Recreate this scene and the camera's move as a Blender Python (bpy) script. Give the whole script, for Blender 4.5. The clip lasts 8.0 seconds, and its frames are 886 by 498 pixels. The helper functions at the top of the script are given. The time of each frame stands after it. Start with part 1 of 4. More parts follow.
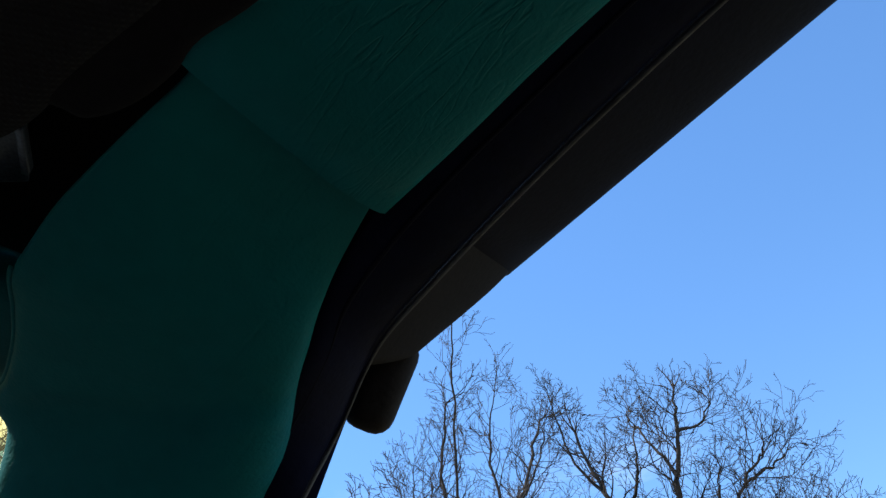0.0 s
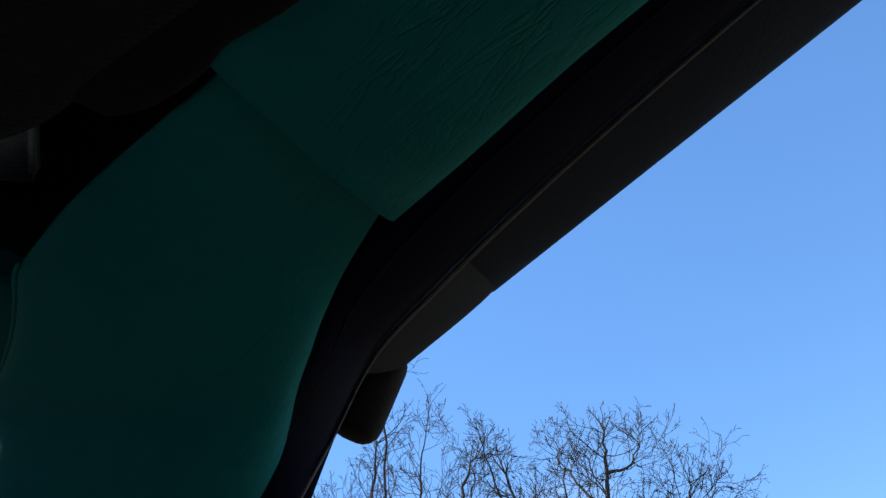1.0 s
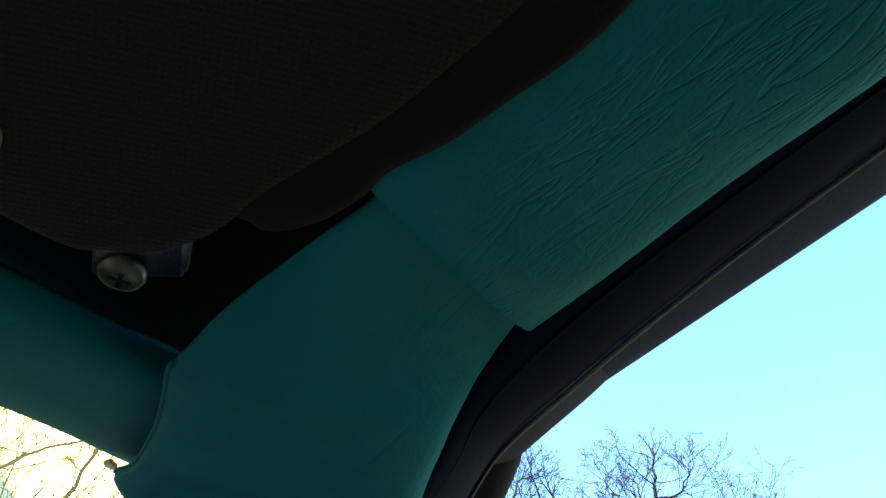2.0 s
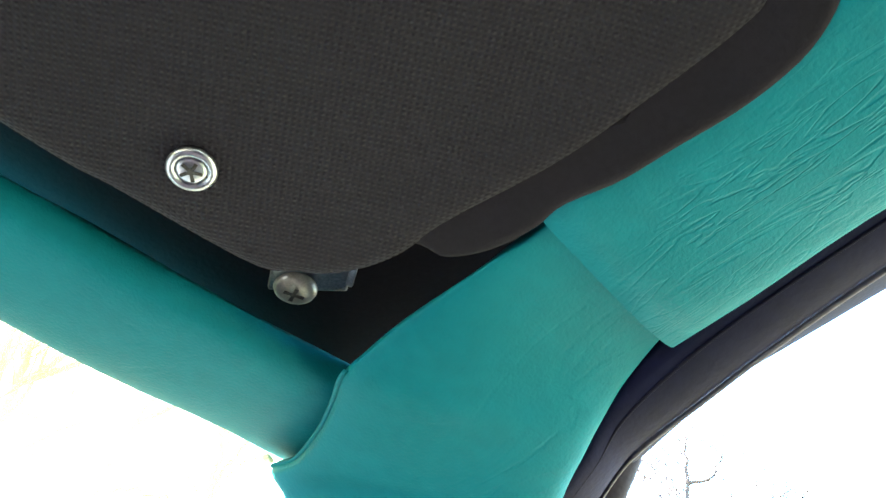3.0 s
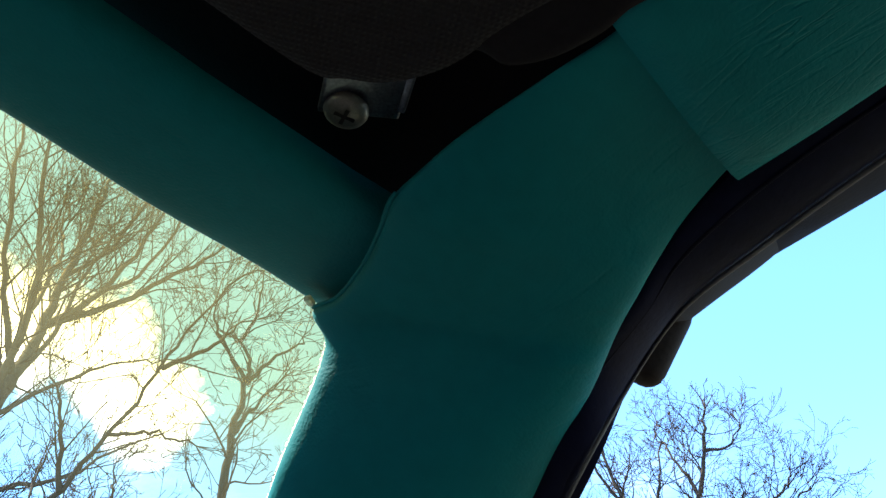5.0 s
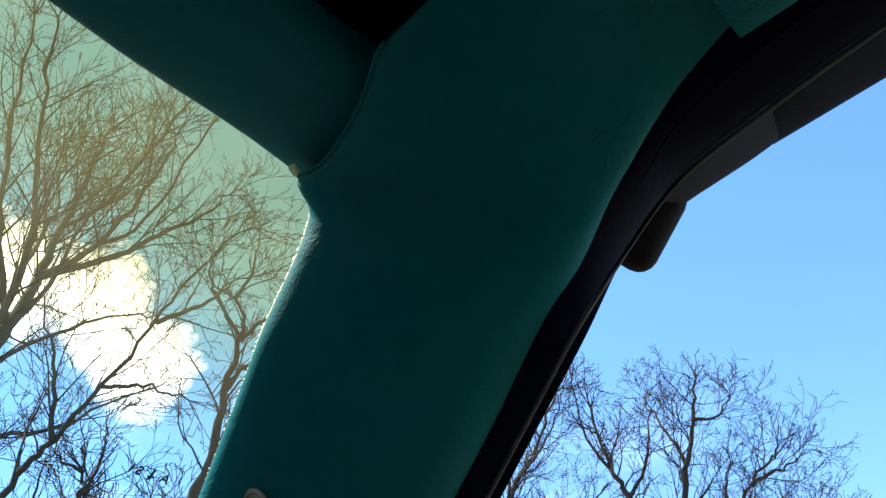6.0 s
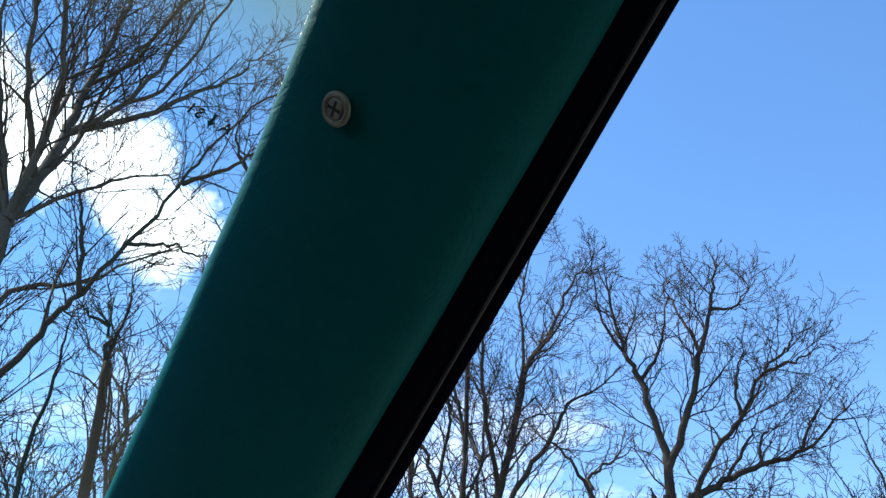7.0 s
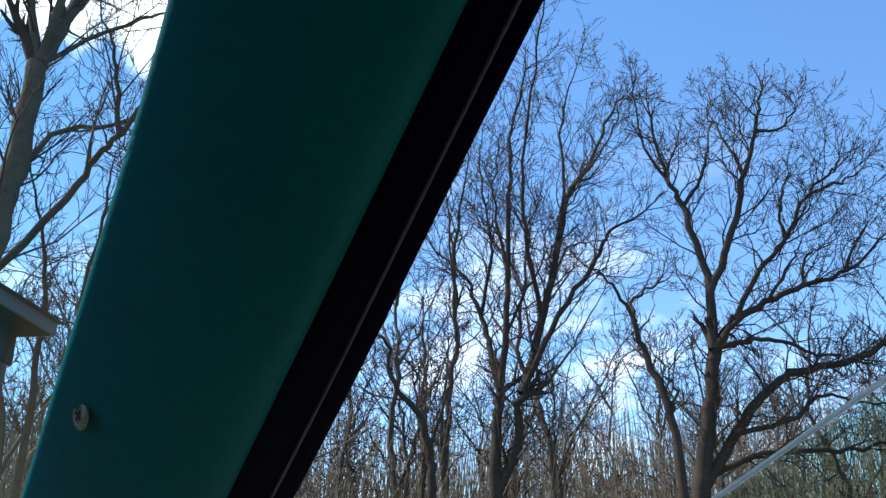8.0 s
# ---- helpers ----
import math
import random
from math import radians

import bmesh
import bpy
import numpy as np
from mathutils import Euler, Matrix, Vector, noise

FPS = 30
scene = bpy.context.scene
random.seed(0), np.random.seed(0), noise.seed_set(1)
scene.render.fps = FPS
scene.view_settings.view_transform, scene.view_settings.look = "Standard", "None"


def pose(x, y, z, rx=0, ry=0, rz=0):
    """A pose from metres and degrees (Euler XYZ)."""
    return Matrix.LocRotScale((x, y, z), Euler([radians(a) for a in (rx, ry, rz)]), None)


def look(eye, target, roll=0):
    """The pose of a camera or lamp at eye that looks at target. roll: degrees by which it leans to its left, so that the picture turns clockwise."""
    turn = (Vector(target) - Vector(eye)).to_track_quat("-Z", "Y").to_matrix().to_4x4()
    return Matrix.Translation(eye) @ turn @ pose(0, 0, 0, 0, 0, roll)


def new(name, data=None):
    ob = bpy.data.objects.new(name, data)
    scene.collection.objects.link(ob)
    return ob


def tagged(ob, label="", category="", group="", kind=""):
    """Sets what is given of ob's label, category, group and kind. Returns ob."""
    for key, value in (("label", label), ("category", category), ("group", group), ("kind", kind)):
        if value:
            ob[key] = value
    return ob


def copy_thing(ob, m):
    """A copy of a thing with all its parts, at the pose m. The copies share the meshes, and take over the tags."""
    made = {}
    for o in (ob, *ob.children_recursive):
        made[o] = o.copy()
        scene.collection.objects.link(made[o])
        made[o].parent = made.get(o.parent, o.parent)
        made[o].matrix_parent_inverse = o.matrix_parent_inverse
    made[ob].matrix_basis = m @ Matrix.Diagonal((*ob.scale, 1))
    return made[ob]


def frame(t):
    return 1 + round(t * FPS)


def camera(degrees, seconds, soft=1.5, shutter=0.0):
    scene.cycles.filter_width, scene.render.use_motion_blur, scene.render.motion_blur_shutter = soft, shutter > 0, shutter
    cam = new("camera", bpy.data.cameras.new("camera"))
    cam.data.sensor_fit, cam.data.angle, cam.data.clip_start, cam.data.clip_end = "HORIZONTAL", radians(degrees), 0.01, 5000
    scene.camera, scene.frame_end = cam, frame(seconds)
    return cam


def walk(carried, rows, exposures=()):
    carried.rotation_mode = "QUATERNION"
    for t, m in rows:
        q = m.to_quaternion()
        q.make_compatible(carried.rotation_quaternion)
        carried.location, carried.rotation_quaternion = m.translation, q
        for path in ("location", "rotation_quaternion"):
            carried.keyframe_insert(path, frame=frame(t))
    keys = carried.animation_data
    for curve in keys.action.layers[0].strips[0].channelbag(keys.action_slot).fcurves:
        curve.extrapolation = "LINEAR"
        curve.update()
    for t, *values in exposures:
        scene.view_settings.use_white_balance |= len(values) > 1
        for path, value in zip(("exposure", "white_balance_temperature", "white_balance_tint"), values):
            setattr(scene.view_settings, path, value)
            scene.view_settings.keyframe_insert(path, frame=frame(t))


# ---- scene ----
cam = camera(50.0, 8.0, soft=1.45)
PATH = [
    (0.0, pose(0.0830, -0.0003, 1.0235, 131.02, 10.07, 5.33)),
    (0.5, pose(0.0664, -0.0103, 1.0096, 132.28, 11.94, 1.93)),
    (1.0, pose(0.0634, -0.0017, 1.0163, 132.65, 11.64, 1.41)),
    (1.5, pose(0.0533, -0.0102, 1.0253, 133.14, 9.50, 1.02)),
    (1.7, pose(0.0493, -0.0136, 1.0290, 133.79, 8.73, 1.69)),
    (2.8, pose(0.0225, -0.0493, 1.0363, 133.23, 7.24, 3.65)),
    (3.0, pose(0.0117, -0.0489, 1.0307, 132.76, 6.37, 3.52)),
    (3.5, pose(-0.0009, -0.0342, 1.0202, 131.96, 4.44, 2.96)),
    (4.0, pose(-0.0034, -0.0235, 1.0153, 130.88, 4.25, 3.38)),
    (4.2, pose(-0.0001, -0.0247, 1.0161, 130.68, 4.07, 3.48)),
    (5.3, pose(-0.0003, -0.0076, 1.0040, 129.85, 3.47, 2.83)),
    (5.5, pose(-0.0000, 0.0000, 1.0000, 129.28, 3.05, 2.49)),
    (6.0, pose(0.0002, 0.0081, 0.9921, 128.11, 2.63, 2.03)),
    (6.5, pose(-0.0051, 0.0381, 0.9682, 125.69, 1.00, 1.65)),
    (7.0, pose(-0.0261, 0.0837, 0.9445, 120.87, -0.59, 1.54)),
    (7.5, pose(-0.0503, 0.1471, 0.9135, 115.76, -1.10, 2.16)),
    (8.0, pose(-0.0690, 0.2174, 0.8882, 111.00, -0.00, 4.39)),
]
EXPOSURES = [(0.0, 0.98), (1.0, 0.94), (1.7, 1.36), (2.8, 5.55), (3.0, 5.45), (3.5, 4.95), (4.0, 3.85), (4.2, 3.35), (5.3, 2.0), (5.5, 1.85),
             (6.0, 1.48), (6.5, 1.18), (7.0, 0.97), (8.0, 0.82)]
walk(cam, PATH, EXPOSURES)

# ---- light: clear midday sky, sun ahead of the car and well to its left ----
SUN_AZ, SUN_EL = -79.0, 55.0      # degrees right of +y, degrees above the horizon


def heading(az, el=0.0):
    a, e = radians(az), radians(el)
    return Vector((math.sin(a) * math.cos(e), math.cos(a) * math.cos(e), math.sin(e)))


world = bpy.data.worlds.new("sky")
scene.world = world
world.use_nodes = True
wn, wl = world.node_tree.nodes, world.node_tree.links
wn.clear()


def wnode(kind, **props):
    n = wn.new(kind)
    for k, v in props.items():
        n.inputs[k].default_value = v
    return n


def wmath(op, a, b=None, c=None, clamp=False):
    n = wn.new("ShaderNodeMath")
    n.operation, n.use_clamp = op, clamp
    for i, x in enumerate((a, b, c)):
        if x is None:
            continue
        if isinstance(x, (int, float)):
            n.inputs[i].default_value = x
        else:
            wl.new(x, n.inputs[i])
    return n.outputs[0]


sky = wn.new("ShaderNodeTexSky")
sky.sky_type, sky.sun_disc = "NISHITA", False
sky.sun_elevation, sky.sun_rotation = radians(SUN_EL), radians(SUN_AZ)
sky.air_density, sky.dust_density, sky.ozone_density = 1.0, 0.0, 4.0
coord = wn.new("ShaderNodeTexCoord")
puff = wnode("ShaderNodeTexNoise", Scale=11.0, Detail=8.0, Roughness=0.66)
wl.new(coord.outputs["Generated"], puff.inputs["Vector"])
wisp_map = wn.new("ShaderNodeMapping")
wisp_map.inputs["Scale"].default_value = (5.0, 5.0, 14.0)
wl.new(coord.outputs["Generated"], wisp_map.inputs["Vector"])
wisp = wnode("ShaderNodeTexNoise", Scale=1.0, Detail=8.0, Roughness=0.62)
wl.new(wisp_map.outputs[0], wisp.inputs["Vector"])
# cumulus heaps beyond the windscreen: direction, half-width in degrees
mask = None
for az, el, size in ((-24.5, 33.6, 3.7), (-20.6, 30.6, 3.1), (-30.0, 33.0, 3.6), (-36.0, 35.0, 3.8)):
    dot = wn.new("ShaderNodeVectorMath")
    dot.operation = "DOT_PRODUCT"
    dot.inputs[1].default_value = heading(az, el)
    wl.new(coord.outputs["Generated"], dot.inputs[0])
    ang = wmath("ARCCOSINE", wmath("MINIMUM", dot.outputs["Value"], 1.0))
    near = wmath("SUBTRACT", 1.0, wmath("DIVIDE", ang, radians(size)))
    mask = near if mask is None else wmath("MAXIMUM", mask, near)
heap = wmath("ADD", mask, wmath("MULTIPLY", wmath("SUBTRACT", puff.outputs["Fac"], 0.5), 2.2))
heap = wmath("SMOOTH_MIN", wmath("MAXIMUM", wmath("MULTIPLY", heap, 1.4), 0.0), 1.0, 0.3)
low = wn.new("ShaderNodeSeparateXYZ")
wl.new(coord.outputs["Generated"], low.inputs[0])
band = wmath("MULTIPLY", wmath("SUBTRACT", 0.47, low.outputs["Z"]), 3.2, clamp=True)
streak = wmath("MULTIPLY", wmath("SUBTRACT", wisp.outputs["Fac"], 0.52), 4.0, clamp=True)
west = wmath("MULTIPLY", wmath("SUBTRACT", 0.36, low.outputs["X"]), 4.0, clamp=True)
cover = wmath("MAXIMUM", heap, wmath("MULTIPLY", wmath("MULTIPLY", streak, band), wmath("MULTIPLY", west, 0.8)), clamp=True)
mix = wn.new("ShaderNodeMix")
mix.data_type = "RGBA"
mix.inputs["B"].default_value = (12.0, 12.3, 12.8, 1.0)
wl.new(cover, mix.inputs["Factor"])
deep = wnode("ShaderNodeHueSaturation", Saturation=1.14)
wl.new(sky.outputs[0], deep.inputs["Color"])
wl.new(deep.outputs[0], mix.inputs["A"])
back = wnode("ShaderNodeBackground", Strength=0.15)
wl.new(mix.outputs["Result"], back.inputs["Color"])
wl.new(back.outputs[0], wn.new("ShaderNodeOutputWorld").inputs["Surface"])

sun = new("sun", bpy.data.lights.new("sun", "SUN"))
sun.data.energy, sun.data.angle, sun.data.color = 5.0, radians(0.53), (1.0, 0.95, 0.86)
sun.matrix_world = look((0, 0, 0), -heading(SUN_AZ, SUN_EL))


# ---- materials ----
def material(name, color, rough=0.6, metal=0.0, vary=0.15, scale=40.0, bump=0.0, bump_scale=400.0, spec=0.5, fine=None):
    """A surface with two scales of colour change and a fine relief; scales are per metre."""
    m = bpy.data.materials.new(name)
    m.use_nodes = True
    n, l = m.node_tree.nodes, m.node_tree.links
    b = n["Principled BSDF"]
    b.inputs["Roughness"].default_value, b.inputs["Metallic"].default_value = rough, metal
    b.inputs["Specular IOR Level"].default_value = spec
    tc = n.new("ShaderNodeTexCoord")
    big, small = n.new("ShaderNodeTexNoise"), n.new("ShaderNodeTexNoise")
    big.inputs["Scale"].default_value, small.inputs["Scale"].default_value = scale, fine or scale * 9
    big.inputs["Detail"].default_value = small.inputs["Detail"].default_value = 4
    for t in (big, small):
        l.new(tc.outputs["Object"], t.inputs["Vector"])
    add = n.new("ShaderNodeMath")
    add.operation = "ADD"
    l.new(big.outputs["Fac"], add.inputs[0])
    l.new(small.outputs["Fac"], add.inputs[1])
    ramp = n.new("ShaderNodeMapRange")
    ramp.inputs["From Min"].default_value, ramp.inputs["From Max"].default_value = 0.6, 1.4
    ramp.inputs["To Min"].default_value, ramp.inputs["To Max"].default_value = 1 - vary, 1 + vary
    l.new(add.outputs[0], ramp.inputs["Value"])
    tint = n.new("ShaderNodeVectorMath")
    tint.operation = "SCALE"
    tint.inputs[0].default_value = color
    l.new(ramp.outputs[0], tint.inputs["Scale"])
    l.new(tint.outputs[0], b.inputs["Base Color"])
    rr = n.new("ShaderNodeMapRange")
    rr.inputs["To Min"].default_value, rr.inputs["To Max"].default_value = max(rough - 0.1, 0.03), min(rough + 0.1, 1)
    l.new(big.outputs["Fac"], rr.inputs["Value"])
    l.new(rr.outputs[0], b.inputs["Roughness"])
    if bump:
        grain = n.new("ShaderNodeTexNoise")
        grain.inputs["Scale"].default_value, grain.inputs["Detail"].default_value = bump_scale, 3
        l.new(tc.outputs["Object"], grain.inputs["Vector"])
        bn = n.new("ShaderNodeBump")
        bn.inputs["Strength"].default_value, bn.inputs["Distance"].default_value = bump, 0.6 / bump_scale
        l.new(grain.outputs["Fac"], bn.inputs["Height"])
        l.new(bn.outputs[0], b.inputs["Normal"])
    return m


def creased_vinyl(name, color, crease, stretch, turn, outer=None):
    """Grained vinyl with long pulled creases. crease: depth in metres."""
    m = material(name, color, 0.55, vary=0.10, scale=18, bump=0.35, bump_scale=900, spec=0.07)
    n, l = m.node_tree.nodes, m.node_tree.links
    b = n["Principled BSDF"]
    grain = b.inputs["Normal"].links[0].from_node
    tc = n.new("ShaderNodeTexCoord")
    mp = n.new("ShaderNodeMapping")
    mp.inputs["Scale"].default_value = stretch
    mp.inputs["Rotation"].default_value = (0, 0, radians(turn))
    l.new(tc.outputs["Object"], mp.inputs["Vector"])
    nz = n.new("ShaderNodeTexNoise")
    nz.inputs["Scale"].default_value, nz.inputs["Detail"].default_value, nz.inputs["Roughness"].default_value = 1.0, 2.5, 0.55
    nz.inputs["Distortion"].default_value = 1.1
    l.new(mp.outputs[0], nz.inputs["Vector"])
    ridge = n.new("ShaderNodeMath")
    ridge.operation = "PINGPONG"
    ridge.inputs[1].default_value = 0.09
    l.new(nz.outputs["Fac"], ridge.inputs[0])
    sharp = n.new("ShaderNodeMapRange")
    sharp.interpolation_type = "SMOOTHSTEP"
    sharp.inputs["From Max"].default_value = 0.05
    l.new(ridge.outputs[0], sharp.inputs["Value"])
    where = n.new("ShaderNodeTexNoise")
    where.inputs["Scale"].default_value = 14.0
    l.new(tc.outputs["Object"], where.inputs["Vector"])
    amount = n.new("ShaderNodeMapRange")
    amount.inputs["From Min"].default_value, amount.inputs["From Max"].default_value = 0.38, 0.62
    l.new(where.outputs["Fac"], amount.inputs["Value"])
    if outer:
        sep = n.new("ShaderNodeSeparateXYZ")
        l.new(tc.outputs["Object"], sep.inputs[0])
        side = n.new("ShaderNodeMapRange")
        side.interpolation_type = "SMOOTHSTEP"
        side.inputs["From Min"].default_value, side.inputs["From Max"].default_value = outer
        side.inputs["To Min"].default_value = 0.12
        l.new(sep.outputs["X"], side.inputs["Value"])
        both = n.new("ShaderNodeMath")
        both.operation = "MULTIPLY"
        l.new(side.outputs[0], both.inputs[0])
        l.new(amount.outputs[0], both.inputs[1])
        amount = both
    h = n.new("ShaderNodeMath")
    h.operation = "MULTIPLY"
    l.new(sharp.outputs[0], h.inputs[0])
    l.new(amount.outputs[0], h.inputs[1])
    bn = n.new("ShaderNodeBump")
    bn.inputs["Strength"].default_value, bn.inputs["Distance"].default_value = 0.9, crease
    l.new(h.outputs[0], bn.inputs["Height"])
    l.new(grain.outputs[0], bn.inputs["Normal"])
    l.new(bn.outputs[0], b.inputs["Normal"])
    return m


def knit_fabric(name, color):
    """Black headlining cloth with a small raised weave, 1.3 mm apart."""
    m = material(name, color, 0.9, vary=0.12, scale=30, spec=0.15)
    n, l = m.node_tree.nodes, m.node_tree.links
    b = n["Principled BSDF"]
    tc = n.new("ShaderNodeTexCoord")
    waves = []
    for turn in (32, -58):
        mp = n.new("ShaderNodeMapping")
        mp.inputs["Rotation"].default_value = (0, 0, radians(turn))
        l.new(tc.outputs["Object"], mp.inputs["Vector"])
        w = n.new("ShaderNodeTexWave")
        w.inputs["Scale"].default_value = 205.0
        w.inputs["Distortion"].default_value, w.inputs["Detail"].default_value = 0.5, 1
        l.new(mp.outputs[0], w.inputs["Vector"])
        waves.append(w)
    h = n.new("ShaderNodeMath")
    h.operation = "MULTIPLY"
    l.new(waves[0].outputs["Fac"], h.inputs[0])
    l.new(waves[1].outputs["Fac"], h.inputs[1])
    bn = n.new("ShaderNodeBump")
    bn.inputs["Strength"].default_value, bn.inputs["Distance"].default_value = 0.9, 0.00032
    l.new(h.outputs[0], bn.inputs["Height"])
    l.new(bn.outputs[0], b.inputs["Normal"])
    return m


def window_glass(name, tint, top=None, haze=0.0):
    """Clear glass; top = (where the shade band ends ahead, where it has its full depth, band colour)."""
    m = bpy.data.materials.new(name)
    m.use_nodes = True
    n, l = m.node_tree.nodes, m.node_tree.links
    n.clear()
    out = n.new("ShaderNodeOutputMaterial")
    clear = n.new("ShaderNodeBsdfTransparent")
    clear.inputs["Color"].default_value = (*tint, 1)
    gloss = n.new("ShaderNodeBsdfGlossy")
    gloss.inputs["Roughness"].default_value = 0.02
    facing_w = n.new("ShaderNodeLayerWeight")
    facing_w.inputs["Blend"].default_value = 0.5
    fres = n.new("ShaderNodeMath")
    fres.operation = "POWER"
    fres.inputs[1].default_value = 4.0
    l.new(facing_w.outputs["Facing"], fres.inputs[0])
    lift = n.new("ShaderNodeMath")
    lift.operation = "MULTIPLY_ADD"
    lift.inputs[1].default_value, lift.inputs[2].default_value = 0.4, 0.02
    l.new(fres.outputs[0], lift.inputs[0])
    fres = lift
    mixs = n.new("ShaderNodeMixShader")
    l.new(fres.outputs[0], mixs.inputs[0])
    l.new(gloss.outputs[0], mixs.inputs[2])
    body = clear.outputs[0]
    if top:
        lo, hi, shade = top
        tc = n.new("ShaderNodeTexCoord")
        sep = n.new("ShaderNodeSeparateXYZ")
        l.new(tc.outputs["UV"], sep.inputs[0])
        mr = n.new("ShaderNodeMapRange")
        mr.interpolation_type = "SMOOTHSTEP"
        mr.inputs["From Min"].default_value, mr.inputs["From Max"].default_value = lo, hi
        l.new(sep.outputs["Y"], mr.inputs["Value"])
        mc = n.new("ShaderNodeMix")
        mc.data_type = "RGBA"
        mc.inputs["A"].default_value, mc.inputs["B"].default_value = (*tint, 1), (*shade, 1)
        l.new(mr.outputs[0], mc.inputs["Factor"])
        l.new(mc.outputs["Result"], clear.inputs["Color"])
        dust = n.new("ShaderNodeBsdfTranslucent")
        dust.inputs["Color"].default_value = (0.95, 0.93, 0.60, 1)
        nz = n.new("ShaderNodeTexNoise")
        nz.inputs["Scale"].default_value, nz.inputs["Detail"].default_value = 25, 6
        l.new(tc.outputs["Object"], nz.inputs["Vector"])
        amt = n.new("ShaderNodeMath")
        amt.operation = "MULTIPLY"
        l.new(mr.outputs[0], amt.inputs[0])
        l.new(nz.outputs["Fac"], amt.inputs[1])
        amt2 = n.new("ShaderNodeMath")
        amt2.operation = "MULTIPLY"
        amt2.inputs[1].default_value = haze
        l.new(amt.outputs[0], amt2.inputs[0])
        md = n.new("ShaderNodeMixShader")
        l.new(amt2.outputs[0], md.inputs[0])
        l.new(clear.outputs[0], md.inputs[1])
        l.new(dust.outputs[0], md.inputs[2])
        body = md.outputs[0]
    l.new(body, mixs.inputs[1])
    l.new(mixs.outputs[0], out.inputs["Surface"])
    return m


TEAL = (0.0020, 0.122, 0.143)
teal_vinyl = creased_vinyl("teal_vinyl", TEAL, 0.00012, (40, 12, 40), 12)
teal_creased = creased_vinyl("teal_vinyl_creased", TEAL, 0.00042, (130, 21, 130), -4, (0.130, 0.160))
fabric = knit_fabric("black_headlining", (0.0150, 0.0128, 0.0165))
lining = material("black_felt", (0.0110, 0.0092, 0.0122), 0.95, vary=0.2, scale=60, bump=0.3, bump_scale=700, spec=0.1)
# the sky's blue reflection is put into the colour of these two black rubbers
rubber = material("black_rubber", (0.0038, 0.0046, 0.0180), 0.62, vary=0.25, scale=25, bump=0.15, bump_scale=500, spec=0.05)
rubber_worn = material("worn_rubber", (0.0056, 0.0056, 0.0130), 0.75, vary=0.25, scale=40, bump=0.12, bump_scale=500, spec=0.06)
rubber_pad = material("sun_greyed_rubber", (0.023, 0.0185, 0.0185), 0.75, vary=0.35, scale=60, bump=0.15, bump_scale=700, spec=0.1)
rubber_tail = material("brown_black_rubber", (0.0135, 0.0108, 0.0112), 0.75, vary=0.25, scale=60, bump=0.12, bump_scale=600, spec=0.08)
# paler than the seal: the highlight along its edge is put into this grey
rubber_lip = material("highlit_rubber_lip", (0.085, 0.080, 0.092), 0.55, vary=0.35, scale=30, bump=0.2, bump_scale=600)
zinc_dark = material("stained_zinc", (0.13, 0.145, 0.17), 0.40, 0.7, vary=0.55, scale=120, bump=0.15, bump_scale=600)
zinc = material("zinc_plate", (0.36, 0.365, 0.38), 0.32, 1.0, vary=0.2, scale=150, bump=0.1, bump_scale=900)
steel = material("dull_screw_steel", (0.26, 0.24, 0.205), 0.42, 0.55, vary=0.3, scale=200, bump=0.15, bump_scale=1200)
foam = material("pale_foam", (0.92, 0.88, 0.76), 0.85, vary=0.12, scale=300, bump=0.15, bump_scale=1500)
def let_light_through(m, share, color):
    """Thin pale stuff that glows when lit from behind."""
    n, l = m.node_tree.nodes, m.node_tree.links
    thin = n.new("ShaderNodeBsdfTranslucent")
    thin.inputs["Color"].default_value = (*color, 1)
    both = n.new("ShaderNodeMixShader")
    both.inputs[0].default_value = share
    l.new(n["Principled BSDF"].outputs[0], both.inputs[1])
    l.new(thin.outputs[0], both.inputs[2])
    l.new(both.outputs[0], n["Material Output"].inputs["Surface"])


let_light_through(foam, 0.45, (0.95, 0.90, 0.70))
# near-black colour draws the shade inside the screw recesses
slot_dark = material("slot_shade", (0.02, 0.017, 0.014), 0.8, vary=0.3, scale=300)
ink = material("black_ceramic_ink", (0.01, 0.01, 0.01), 0.5)
# for unseen cabin panels, near black to cut the light bounced onto the pillar
plastic_dark = material("low_bounce_plastic", (0.007, 0.011, 0.012), 0.6, vary=0.2, scale=20, bump=0.3, bump_scale=500)
paint = material("dark_green_paint", (0.01, 0.06, 0.05), 0.25, vary=0.05, scale=5, spec=0.6)
screen_glass = window_glass("windscreen_glass", (0.93, 0.97, 0.95), (0.318, 0.225, (0.88, 0.785, 0.46)), 0.034)
door_glass = window_glass("door_glass", (0.80, 0.90, 0.86))
glass_edge = material("ground_glass_edge", (0.92, 0.90, 0.84), 0.5, vary=0.15, scale=60, bump=0.2, bump_scale=600)
let_light_through(glass_edge, 0.7, (0.95, 0.93, 0.88))
bark = material("bark_grey_brown", (0.050, 0.041, 0.034), 0.95, vary=0.35, scale=3, fine=22, bump=0.5, bump_scale=30, spec=0.1)
bark_pale = material("bark_pale", (0.095, 0.083, 0.072), 0.95, vary=0.35, scale=3, fine=22, bump=0.5, bump_scale=30, spec=0.1)
twig_bark = material("twig_bark", (0.056, 0.046, 0.041), 0.95, vary=0.3, scale=4, spec=0.1)
brush_mat = material("dry_brush", (0.19, 0.160, 0.120), 0.95, vary=0.4, scale=0.6, fine=6, spec=0.1)
